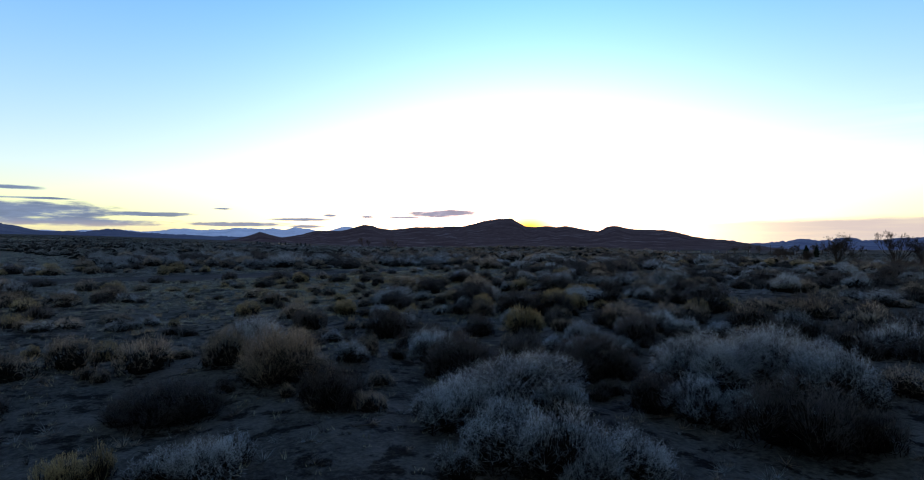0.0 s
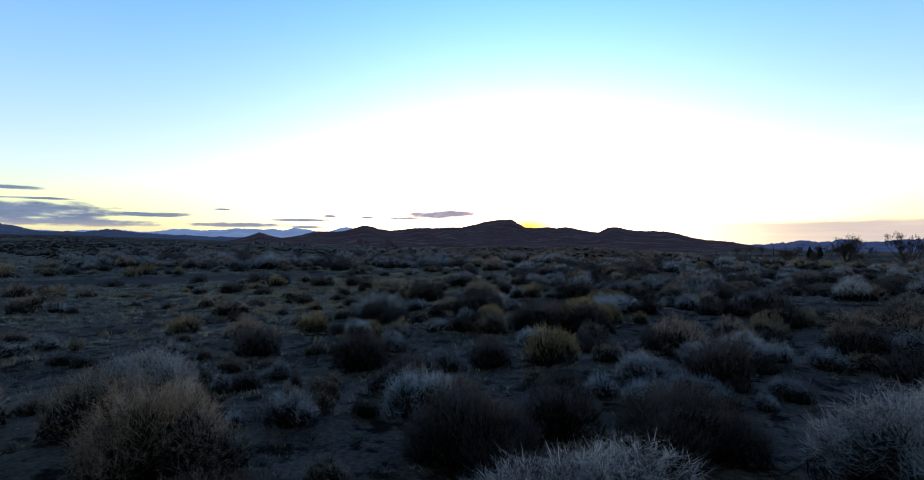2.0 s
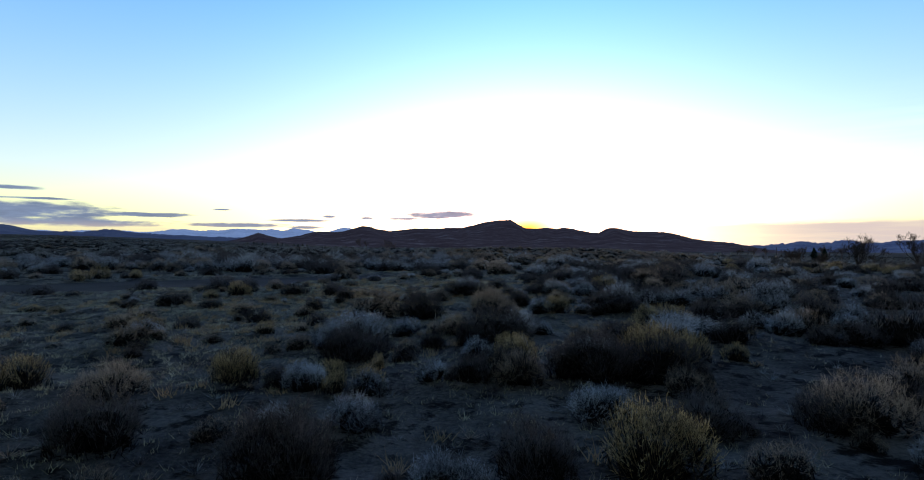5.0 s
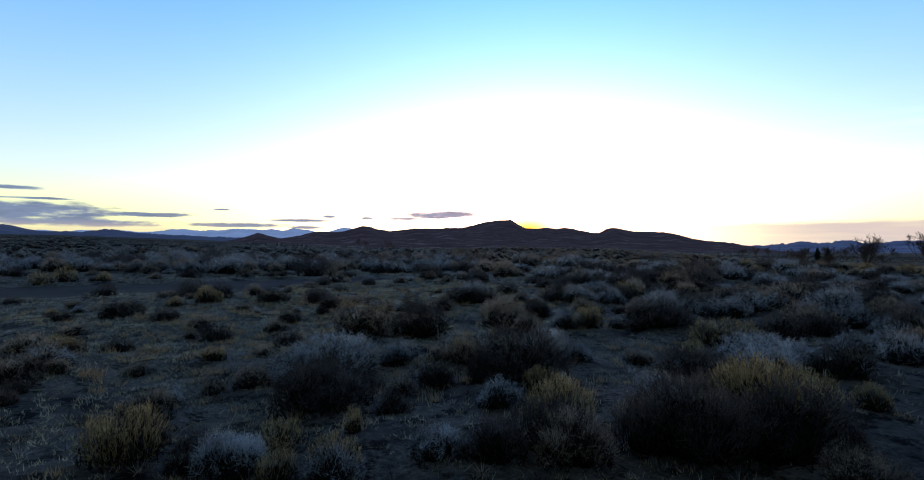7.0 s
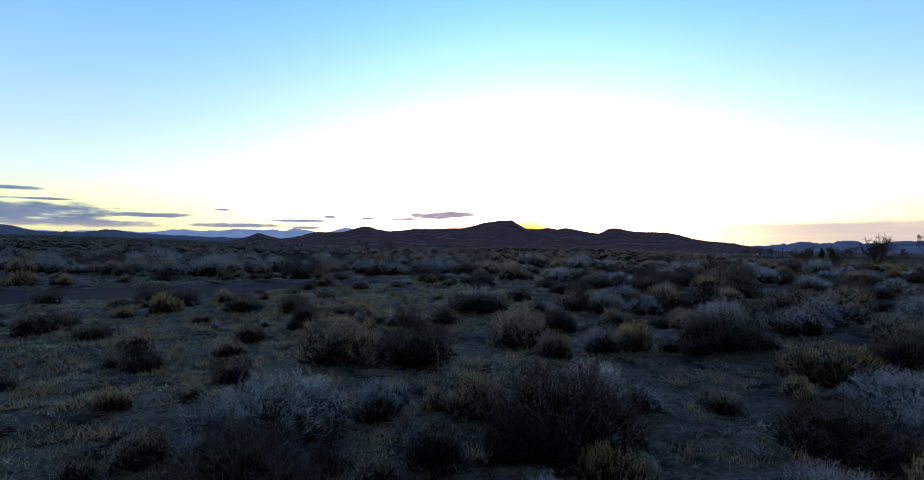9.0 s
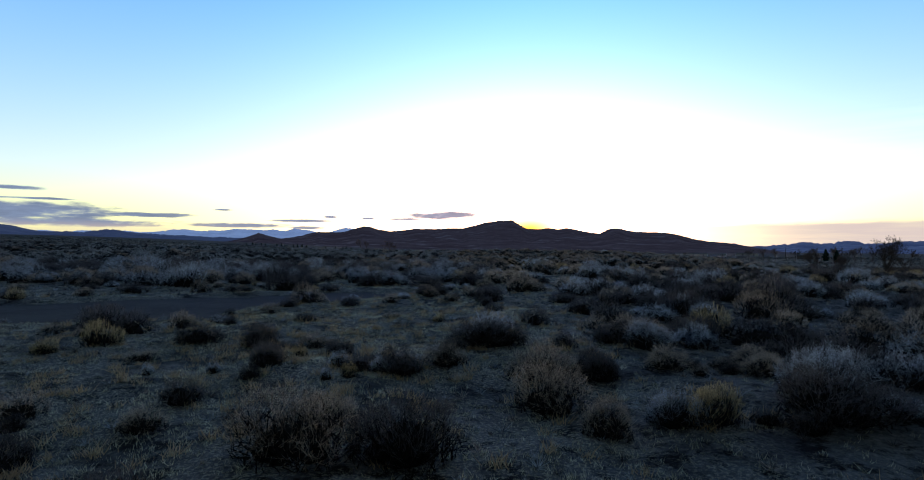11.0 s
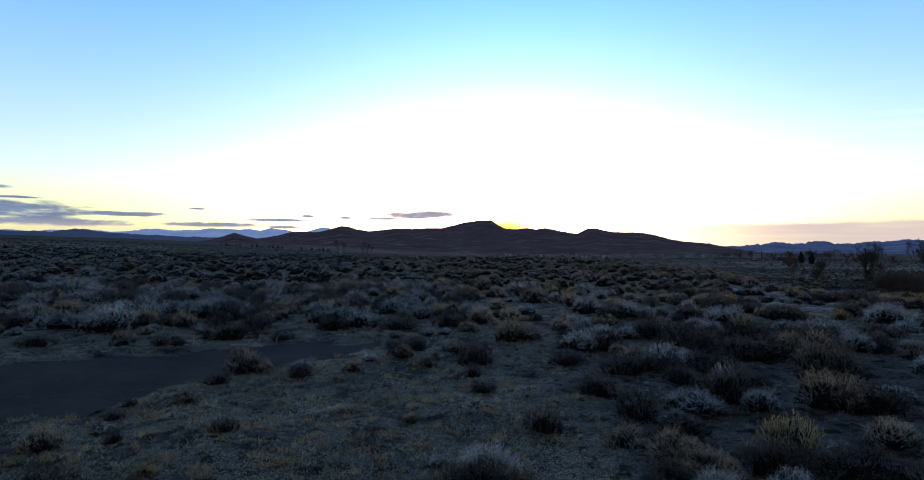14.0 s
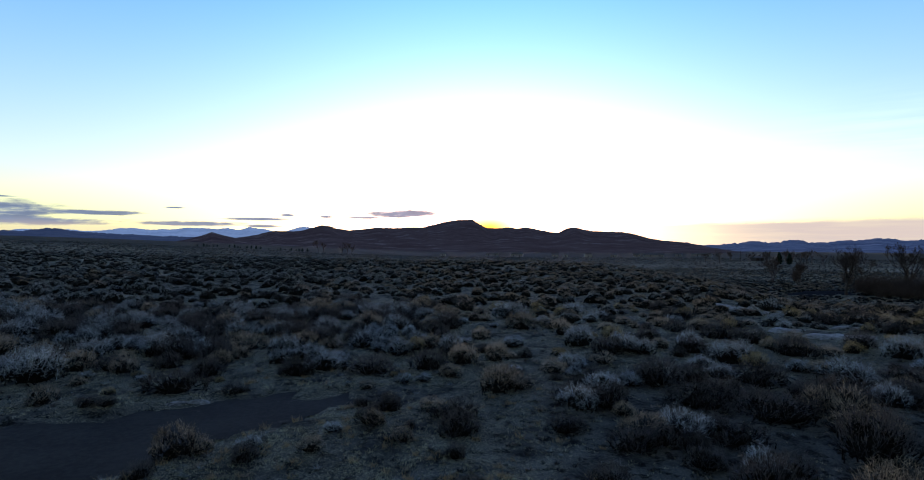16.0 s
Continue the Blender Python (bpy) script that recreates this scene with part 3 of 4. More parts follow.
plant("dark", -8.81, 62.60, 0.76, 0.83)
plant("dark", -6.10, 68.02, 0.95, 0.87)
plant("tan", -0.65, 65.15, 0.82, 0.90)
plant("gold", -0.89, 50.62, 0.40, 0.57)
plant("dark", 0.78, 49.64, 0.64, 0.50)
plant("tan", 4.99, 56.84, 0.82, 0.86)
plant("silver", 5.26, 61.76, 0.95, 1.01)
plant("tan", 6.86, 57.70, 0.68, 0.74)
plant("tan", 6.79, 54.57, 0.62, 0.82)
plant("silver", 6.86, 51.40, 0.83, 0.83)
plant("tan", 2.29, 44.12, 0.84, 0.66)
plant("dark", 4.03, 42.17, 0.54, 0.41)
plant("dark", 5.04, 41.56, 0.66, 0.63)
plant("dark", 5.75, 45.39, 0.43, 0.44)
plant("dark", 3.22, 39.66, 0.54, 0.35)
plant("silver", 8.41, 49.76, 0.65, 0.66)
plant("dark", 7.44, 49.26, 0.76, 0.63)
plant("silver", 9.12, 49.53, 0.78, 0.56)
plant("dark", 7.71, 44.24, 0.82, 0.75)
plant("silver", 6.58, 44.03, 0.40, 0.61)
plant("dark", 7.99, 41.81, 0.95, 0.70)
plant("dark", 13.56, 55.79, 0.81, 0.59)
plant("dark", 15.32, 59.68, 0.95, 0.78)
plant("dark", 10.78, 53.01, 0.59, 0.69)
plant("dark", 11.47, 49.94, 0.66, 0.59)
plant("dark", 14.43, 52.95, 0.89, 0.81)
plant("silver", 12.20, 47.76, 0.85, 0.82)
plant("dark", 15.53, 51.92, 0.72, 0.65)
plant("dark", 11.11, 44.03, 0.95, 0.63)
plant("dark", 15.37, 48.50, 0.95, 0.65)
plant("tan", 17.81, 51.93, 0.51, 0.77)
plant("dark", 9.54, 40.10, 0.95, 0.40)
plant("dark", 7.07, 38.13, 0.78, 0.49)
plant("silver", 6.59, 36.24, 0.43, 0.60)
plant("dark", 7.21, 36.10, 0.43, 0.45)
plant("silver", 14.58, 44.16, 0.94, 0.76)
plant("dark", 11.99, 41.04, 0.88, 0.80)
plant("tan", 11.02, 40.59, 0.51, 0.85)
plant("dark", 9.96, 37.40, 0.89, 0.99)
plant("tan", 10.83, 38.67, 0.83, 0.53)
plant("dark", 16.71, 44.06, 0.73, 0.43)
plant("silver", 13.50, 41.06, 0.62, 0.60)
plant("dark", 14.11, 41.01, 0.62, 0.42)
plant("dark", 5.55, 36.73, 0.45, 0.39)
plant("dark", 3.15, 35.83, 0.47, 0.48)
plant("dark", 5.73, 37.67, 0.34, 0.40)
plant("tan", 9.52, 35.91, 0.61, 0.44)
plant("silver", 19.96, 48.05, 0.76, 0.92)
plant("dark", 19.67, 50.04, 0.68, 0.75)
plant("dark", 24.37, 58.37, 0.72, 0.68)
plant("dark", 26.25, 58.34, 0.95, 0.84)
plant("dark", 25.61, 54.93, 0.95, 0.58)
plant("dark", -10.19, 32.90, 0.60, 0.56)
plant("dark", -8.58, 31.48, 0.42, 0.51)
plant("gold", -8.36, 29.83, 0.39, 0.48)
plant("dark", -6.43, 30.26, 0.48, 0.37)
plant("tan", -7.71, 32.17, 0.32, 0.38)
plant("dark", -4.93, 29.51, 0.40, 0.45)
plant("dark", -4.00, 27.42, 0.33, 0.41)
plant("dark", -6.58, 32.33, 0.16, 0.41)
plant("silver", -2.76, 27.52, 0.18, 0.34)
plant("dark", -2.38, 27.25, 0.23, 0.31)
plant("silver", -2.02, 27.22, 0.19, 0.32)
plant("dark", -1.68, 27.27, 0.35, 0.42)
plant("tan", -0.96, 27.89, 0.33, 0.39)
plant("tan", -3.72, 29.65, 0.35, 0.27)
plant("dark", -3.08, 29.12, 0.29, 0.26)
plant("dark", -0.76, 29.60, 0.30, 0.28)
plant("dark", -1.52, 41.55, 0.39, 0.61)
plant("tan", -1.86, 39.82, 0.31, 0.42)
plant("tan", 1.94, 43.55, 0.72, 0.71)
plant("dark", 0.37, 39.41, 0.50, 0.53)
plant("dark", 0.35, 35.92, 0.25, 0.53)
plant("dark", 1.33, 33.02, 0.37, 0.61)
plant("silver", 0.00, 30.46, 0.49, 0.66)
plant("dark", -0.03, 29.87, 0.67, 0.47)
plant("gold", 0.47, 30.21, 0.16, 0.44)
plant("dark", 1.43, 29.38, 0.25, 0.43)
plant("dark", 2.69, 30.04, 0.47, 0.37)
plant("tan", 0.73, 27.23, 0.50, 0.58)
plant("dark", 1.72, 27.17, 0.31, 0.44)
plant("tan", 2.96, 27.68, 0.33, 0.52)
plant("silver", 3.11, 29.33, 0.44, 0.48)
plant("silver", 4.24, 29.62, 0.40, 0.46)
plant("gold", 5.52, 31.71, 0.52, 0.63)
plant("dark", 6.14, 35.27, 0.63, 0.77)
plant("silver", 4.98, 34.54, 0.68, 0.34)
plant("dark", 4.15, 33.07, 0.48, 0.32)
plant("dark", 6.98, 39.27, 0.40, 0.53)
plant("dark", 5.71, 37.42, 0.32, 0.49)
plant("silver", 6.32, 34.31, 0.37, 0.45)
plant("tan", 7.97, 34.43, 0.60, 0.73)
plant("tan", 11.46, 40.05, 0.62, 0.75)
plant("dark", 8.85, 34.14, 0.73, 0.54)
plant("dark", 5.97, 30.07, 0.89, 0.33)
plant("dark", 5.44, 28.26, 0.70, 0.33)
plant("dark", 4.68, 28.33, 0.27, 0.28)
plant("tan", 4.37, 27.19, 0.35, 0.34)
plant("dark", 3.98, 27.45, 0.16, 0.22)
plant("silver", 13.27, 37.52, 0.64, 0.55)
plant("dark", 14.39, 41.56, 0.67, 0.58)
plant("tan", 7.46, 31.83, 0.37, 0.48)
plant("dark", 6.89, 29.86, 0.31, 0.45)
plant("dark", 8.98, 42.60, 0.81, 0.48)
plant("dark", 9.70, 41.64, 0.67, 0.47)
plant("silver", 5.44, 43.43, 0.60, 0.52)
plant("tan", 5.15, 40.65, 0.32, 0.37)
plant("tan", 2.73, 32.16, 0.38, 0.43)
plant("silver", -2.76, 20.30, 0.32, 0.55)
plant("silver", -2.76, 19.51, 0.23, 0.40)
plant("silver", -1.96, 19.40, 0.22, 0.59)
plant("dark", -2.28, 19.31, 0.43, 0.46)
plant("silver", -1.39, 20.97, 0.24, 0.49)
plant("tan", -0.73, 20.98, 0.19, 0.23)
plant("gold", -0.39, 21.71, 0.22, 0.37)
plant("dark", -0.73, 19.53, 0.23, 0.45)
plant("dark", -0.08, 19.46, 0.29, 0.47)
plant("silver", 0.94, 21.15, 0.43, 0.59)
plant("silver", 1.50, 21.22, 0.24, 0.54)
plant("dark", 0.38, 19.70, 0.78, 0.58)
plant("gold", 0.54, 18.92, 0.15, 0.34)
plant("silver", 0.82, 18.83, 0.17, 0.32)
plant("dark", 2.88, 19.62, 0.61, 0.27)
plant("silver", 3.75, 19.60, 0.42, 0.52)
plant("gold", 4.67, 22.81, 0.58, 0.42)
plant("gold", 3.64, 21.69, 0.22, 0.33)
plant("tan", 2.68, 21.67, 0.25, 0.23)
plant("tan", -2.38, 23.33, 0.57, 0.65)
plant("dark", -1.26, 23.34, 0.57, 0.52)
plant("tan", -2.26, 24.44, 0.30, 0.50)
plant("dark", 4.01, 24.74, 0.76, 0.50)
plant("silver", 4.40, 25.50, 0.50, 0.74)
plant("silver", 1.97, 24.47, 0.35, 0.54)
plant("gold", 2.43, 24.47, 0.35, 0.49)
plant("tan", 1.07, 24.23, 0.34, 0.43)
plant("tan", 0.55, 25.41, 0.49, 0.75)
plant("dark", 1.66, 27.43, 0.32, 0.41)
plant("tan", 4.60, 27.92, 0.40, 0.35)
plant("dark", -4.48, 25.42, 0.27, 0.36)
plant("tan", -6.36, 24.93, 0.26, 0.32)
plant("dark", -5.37, 23.34, 0.35, 0.34)
plant("tan", -4.46, 24.39, 0.25, 0.30)
plant("dark", -3.57, 22.38, 0.24, 0.43)
plant("gold", -4.43, 21.03, 0.20, 0.22)
plant("tan", -3.33, 19.64, 0.23, 0.41)
plant("dark", -8.93, 25.99, 0.52, 0.39)
plant("tan", 3.19, 19.35, 0.19, 0.44)
plant("silver", 4.42, 20.95, 0.19, 0.30)
plant("tan", 8.26, 26.26, 0.41, 0.47)
plant("dark", 6.54, 27.49, 0.46, 0.46)
plant("silver", 7.82, 28.07, 0.68, 0.53)
plant("tan", -1.17, 19.04, 0.18, 0.27)
plant("dark", -1.61, 19.38, 0.19, 0.35)
plant("tan", -3.70, 19.33, 0.15, 0.22)
plant("gold", -3.36, 16.64, 0.33, 0.38)
plant("dark", -3.31, 17.09, 0.17, 0.30)
plant("silver", -2.32, 16.40, 0.29, 0.56)
plant("dark", -2.69, 16.57, 0.20, 0.36)
plant("gold", -2.13, 17.13, 0.22, 0.49)
plant("gold", -1.90, 16.32, 0.17, 0.44)
plant("silver", -1.46, 16.28, 0.26, 0.52)
plant("gold", -1.47, 17.36, 0.09, 0.23)
plant("dark", -2.11, 18.52, 0.62, 0.44)
plant("silver", -2.34, 20.19, 0.64, 0.52)
plant("dark", -1.16, 18.22, 0.20, 0.50)
plant("silver", -1.39, 20.66, 0.25, 0.49)
plant("silver", 0.02, 18.26, 0.27, 0.33)
plant("dark", -0.11, 16.64, 0.28, 0.49)
plant("gold", 0.63, 18.72, 0.25, 0.36)
plant("gold", 0.61, 17.53, 0.33, 0.41)
plant("dark", 0.40, 16.94, 0.35, 0.40)
plant("dark", 1.37, 16.93, 0.35, 0.57)
plant("silver", 1.95, 18.28, 0.30, 0.42)
plant("gold", 2.92, 18.31, 0.37, 0.48)
plant("gold", 3.53, 18.30, 0.37, 0.52)
plant("dark", 2.50, 16.92, 0.56, 0.56)
plant("dark", 3.28, 17.11, 0.22, 0.29)
plant("tan", 2.67, 16.06, 0.29, 0.32)
plant("gold", 4.43, 18.41, 0.21, 0.35)
plant("silver", 4.37, 20.51, 0.67, 0.36)
plant("silver", 3.89, 20.65, 0.27, 0.35)
plant("tan", 2.61, 21.42, 0.20, 0.31)
plant("tan", -0.33, 20.71, 0.32, 0.52)
plant("silver", -0.60, 16.71, 0.21, 0.32)
plant("tan", -4.00, 18.25, 0.27, 0.29)
plant("dark", 5.09, 19.94, 0.38, 0.46)
plant("silver", 6.37, 21.59, 0.35, 0.33)
plant("silver", 6.49, 20.68, 0.37, 0.52)
plant("silver", 2.44, 11.82, 0.33, 0.48)
plant("silver", 2.32, 11.06, 0.28, 0.50)
plant("silver", 3.07, 11.24, 0.25, 0.49)
plant("silver", 3.19, 11.00, 0.21, 0.37)
plant("silver", 2.85, 11.48, 0.23, 0.36)
plant("silver", 3.70, 13.20, 0.28, 0.31)
plant("silver", 1.81, 11.63, 0.24, 0.48)
plant("dark", 1.19, 11.32, 0.32, 0.52)
plant("tan", 0.97, 12.02, 0.17, 0.26)
plant("gold", 1.36, 13.47, 0.46, 0.50)
plant("silver", 1.38, 15.11, 0.38, 0.34)
plant("tan", 2.30, 13.16, 0.21, 0.42)
plant("silver", 3.91, 13.19, 0.28, 0.55)
plant("silver", 4.67, 13.50, 0.40, 0.45)
plant("dark", 3.68, 12.18, 0.47, 0.55)
plant("silver", 5.32, 13.68, 0.30, 0.63)
plant("gold", 6.86, 16.93, 0.37, 0.57)
plant("gold", 8.24, 17.79, 0.35, 0.39)
plant("tan", 3.94, 14.69, 0.46, 0.62)
plant("dark", 3.65, 14.60, 0.33, 0.38)
plant("tan", 5.67, 16.20, 0.40, 0.47)
plant("tan", -0.10, 11.49, 0.21, 0.29)
plant("dark", -0.07, 11.05, 0.24, 0.32)
plant("silver", -0.59, 12.09, 0.26, 0.47)
plant("silver", -0.34, 13.23, 0.28, 0.38)
plant("dark", -0.78, 11.71, 0.50, 0.46)
plant("silver", -1.36, 14.95, 0.30, 0.49)
plant("silver", -2.21, 14.88, 0.22, 0.42)
plant("dark", 0.38, 13.55, 0.40, 0.59)
plant("tan", 0.60, 16.71, 0.36, 0.60)
plant("gold", -1.49, 16.59, 0.21, 0.36)
plant("silver", -3.69, 11.75, 0.25, 0.30)
plant("silver", -3.22, 11.43, 0.15, 0.28)
plant("dark", -3.75, 11.31, 0.35, 0.51)
plant("dark", -2.93, 11.47, 0.21, 0.37)
plant("tan", -3.64, 12.75, 0.23, 0.26)
plant("silver", -2.76, 12.37, 0.21, 0.27)
plant("tan", -1.89, 11.61, 0.21, 0.27)
plant("tan", -1.76, 11.08, 0.14, 0.26)
plant("dark", -2.28, 11.52, 0.08, 0.22)
plant("dark", -3.73, 14.22, 0.43, 0.46)
plant("dark", -1.59, 13.52, 0.36, 0.45)
plant("tan", -5.12, 13.17, 0.24, 0.38)
plant("tan", -4.53, 15.76, 0.38, 0.44)
plant("gold", -5.92, 16.18, 0.35, 0.37)
plant("dark", 2.40, 14.65, 0.38, 0.37)
plant("dark", 1.67, 16.82, 0.52, 0.54)
plant("gold", 2.93, 17.97, 0.52, 0.61)
plant("silver", 0.64, 7.36, 0.83, 0.58)
plant("silver", -0.03, 6.64, 0.40, 0.61)
plant("silver", -0.46, 7.12, 0.21, 0.67)
plant("silver", 1.17, 6.97, 0.31, 0.53)
plant("silver", 0.39, 5.80, 0.46, 0.45)
plant("silver", 0.96, 5.36, 0.48, 0.58)
plant("silver", 1.53, 5.27, 0.37, 0.66)
plant("silver", -0.02, 5.16, 0.21, 0.33)
plant("silver", 1.15, 5.00, 0.30, 0.33)
plant("silver", 3.52, 8.34, 0.70, 0.66)
plant("silver", 4.65, 8.55, 0.60, 0.75)
plant("silver", 4.85, 7.63, 0.50, 0.75)
plant("silver", 5.24, 7.53, 0.34, 0.69)
plant("silver", 2.86, 7.12, 0.39, 0.63)
plant("silver", 3.44, 7.13, 0.25, 0.41)
plant("dark", 2.53, 7.43, 0.34, 0.72)
plant("dark", 3.65, 6.36, 0.57, 0.59)
plant("dark", 4.36, 6.18, 0.31, 0.45)
plant("silver", 3.98, 6.47, 0.20, 0.31)
plant("tan", -2.85, 8.90, 0.60, 0.68)
plant("tan", -2.35, 9.05, 0.30, 0.50)
plant("dark", -1.75, 7.65, 0.50, 0.46)
plant("tan", -1.15, 7.33, 0.18, 0.29)
plant("tan", -3.95, 9.90, 0.45, 0.62)
plant("tan", -5.25, 9.70, 0.42, 0.60)
plant("tan", -6.70, 9.95, 0.42, 0.55)
# dark shrub widened and flattened to fill the shade before the tan ones
plant("dark", -3.70, 7.40, 0.62, 0.30)
plant("silver", -2.19, 5.61, 0.23, 0.50)
plant("silver", -2.24, 5.09, 0.28, 0.42)
plant("silver", -2.64, 5.06, 0.25, 0.41)
plant("gold", -3.30, 5.29, 0.16, 0.38)
plant("gold", -3.46, 5.06, 0.18, 0.38)
plant("gold", -3.53, 4.95, 0.17, 0.32)
plant("silver", -3.74, 10.72, 0.59, 0.62)
plant("dark", 2.17, 9.45, 0.61, 0.56)
plant("dark", 0.99, 10.21, 0.51, 0.49)
plant("dark", -0.04, 9.47, 0.61, 0.61)
plant("tan", 6.04, 7.88, 0.28, 0.74)
plant("dark", -1.75, 13.70, 0.60, 0.55)
plant("silver", -0.53, 10.63, 0.43, 0.69)
plant("dark", 7.42, 11.14, 0.50, 0.66)
plant("silver", -1.88, 10.06, 0.30, 0.31)

# further shrubs between and beyond them
def free(x, y, r):
    return all((x - a) ** 2 + (y - b) ** 2 > (0.72 * (r + c)) ** 2 for a, b, c in PLANTED)


def openness(x, y):
    """How bare of shrubs the land is, 0 to 1."""
    grassy = math.exp(-((x + 2.5) / 7.5) ** 2 - ((y - 36) / 9) ** 2)
    if float(wash_depth(x, y)) > 0.01:
        return 1.0
    pale = 0.6 * math.exp(-((x - 3) / 7) ** 2 - ((y - 52) / 11) ** 2)
    return min(1.0, 1.05 * grassy + pale + 0.35 * float(noise.noise(Vector((x * 0.09, y * 0.09, 3)))))


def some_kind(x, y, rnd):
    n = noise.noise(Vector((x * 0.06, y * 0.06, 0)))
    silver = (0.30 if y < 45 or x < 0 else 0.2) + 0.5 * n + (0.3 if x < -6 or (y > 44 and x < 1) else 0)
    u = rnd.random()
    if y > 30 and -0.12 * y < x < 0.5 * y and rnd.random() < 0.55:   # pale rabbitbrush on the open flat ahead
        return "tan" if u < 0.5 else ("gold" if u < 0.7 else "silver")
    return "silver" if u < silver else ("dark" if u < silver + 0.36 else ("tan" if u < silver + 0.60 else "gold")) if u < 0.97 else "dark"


BARE = ((0.3, 21.5, 1.6), (2.6, 22.0, 1.6), (4.1, 17.7, 1.4), (2.2, 13.6, 0.9), (-1.0, 17.4, 0.8), (-2.9, 12.2, 0.9), (-1.0, 6.2, 1.2), (-4.6, 6.1, 1.2), (-9.5, 18.0, 2.0), (3.2, 33.2, 1.0), (20.8, 53.5, 2.6), (23.4, 65.7, 2.6), (229, 400, 16), (211, 346, 9), (99.5, 163, 7), (104, 156, 4))
fill = random.Random(12)


def fill_stand(count, place, size, tight, kinds, fineness=None):
    """Shrubs that fill a stand; the smaller tight is, the more they crowd into one another."""
    added = 0
    for _ in range(count * 60):
        if added >= count:
            return
        x, y = place()
        r = size(x, y)
        if y < 3.5 + 0.2 * abs(x) or float(wash_depth(x, y)) > 0.01 or any((x - a) ** 2 + (y - b) ** 2 < c * c for a, b, c in BARE):
            continue
        if all((x - a) ** 2 + (y - b) ** 2 > (tight * (1.28 * r + c)) ** 2 for a, b, c in PLANTED):
            plant(kinds(x, y), x, y, r, r * fill.uniform(0.7, 1.1), fineness)
            added += 1


def far_stand(label, count, place, size, tight, kinds):
    """A stand too thick to count, as one spread of each kind."""
    crowns, woods = collections.defaultdict(list), collections.defaultdict(list)
    added = 0
    for _ in range(count * 60):
        if added >= count:
            break
        x, y = place()
        r = 1.28 * size(x, y)
        if float(wash_depth(x, y)) > 0.01 or any((x - a) ** 2 + (y - b) ** 2 < c * c for a, b, c in BARE):
            continue
        if all((x - a) ** 2 + (y - b) ** 2 > (tight * (r + c)) ** 2 for a, b, c in PLANTED):
            kind, turn, h = kinds(x, y), fill.uniform(0, 6.28), r * fill.uniform(0.72, 1.05)
            PLANTED.append((x, y, r))
            added += 1
            c, q, z0 = math.cos(turn) * r, math.sin(turn) * r, float(height(x, y)) - 0.02
            for (v, f), kept in zip(RAW[kind, fill.randrange(FINE["mid"][-1])], (crowns, woods)):
                kept[kind].append((np.stack([v[:, 0] * c - v[:, 1] * q + x, v[:, 0] * q + v[:, 1] * c + y, v[:, 2] * h + z0], 1), f))
    for kind in crowns:
        ob = new(kind + "_shrubs", mesh_of(kind + "_shrubs", *joined(crowns[kind]), TWIG[kind]))
        tagged(ob, label.format(KINDS[kind][0].replace(" shrub", " shrubs")), "shrubs", kind="stuff")
        tagged(part("wood", mesh_of("wood", *joined(woods[kind]), SHADED_BARK), ob, "twigs at the foot, near black in place of shade"), kind="stuff")


def of(*mix):
    return lambda x, y: fill.choice(mix)


def east_place():
    y = fill.uniform(8, 46)
    return fill.uniform(1.2 + 0.06 * y, 7 + 0.62 * y), y


def west_place():
    y = fill.uniform(7, 46)
    return -fill.uniform(0.2, 5 + 0.72 * y), y


def north_west_place():
    y = fill.uniform(46.5, 68)
    return fill.uniform(-36, 1) * (0.45 + y / 110), y


def north_place():
    y = fill.uniform(44, 66)
    return fill.uniform(-3, 0.72 * y), y


def east_size(x, y):                                  # only low growth joins the bushes beside the way
    return fill.uniform(0.12, 0.24) if x < 5 and y < 30 else fill.uniform(0.26, 0.64)


def west_size(x, y):                                  # open ground with small bushes, thicker brush further out
    if -6 < x and y < 32:
        return fill.uniform(0.10, 0.2)
    return fill.uniform(0.14, 0.34) if -12 < x and y > 11 else fill.uniform(0.25, 0.6)


fill_stand(290, east_place, east_size, 0.52, of("dark", "dark", "dark", "silver", "silver", "tan", "tan"))
fill_stand(190, west_place, west_size, 0.75, of("dark", "dark", "silver", "tan", "tan", "gold"))
far_stand("thick stand of {}", 270, north_west_place, lambda x, y: fill.uniform(0.42, 0.85), 0.46, of("silver", "silver", "dark", "dark", "tan"))
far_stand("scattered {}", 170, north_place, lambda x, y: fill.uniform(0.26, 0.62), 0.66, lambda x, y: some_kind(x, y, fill))


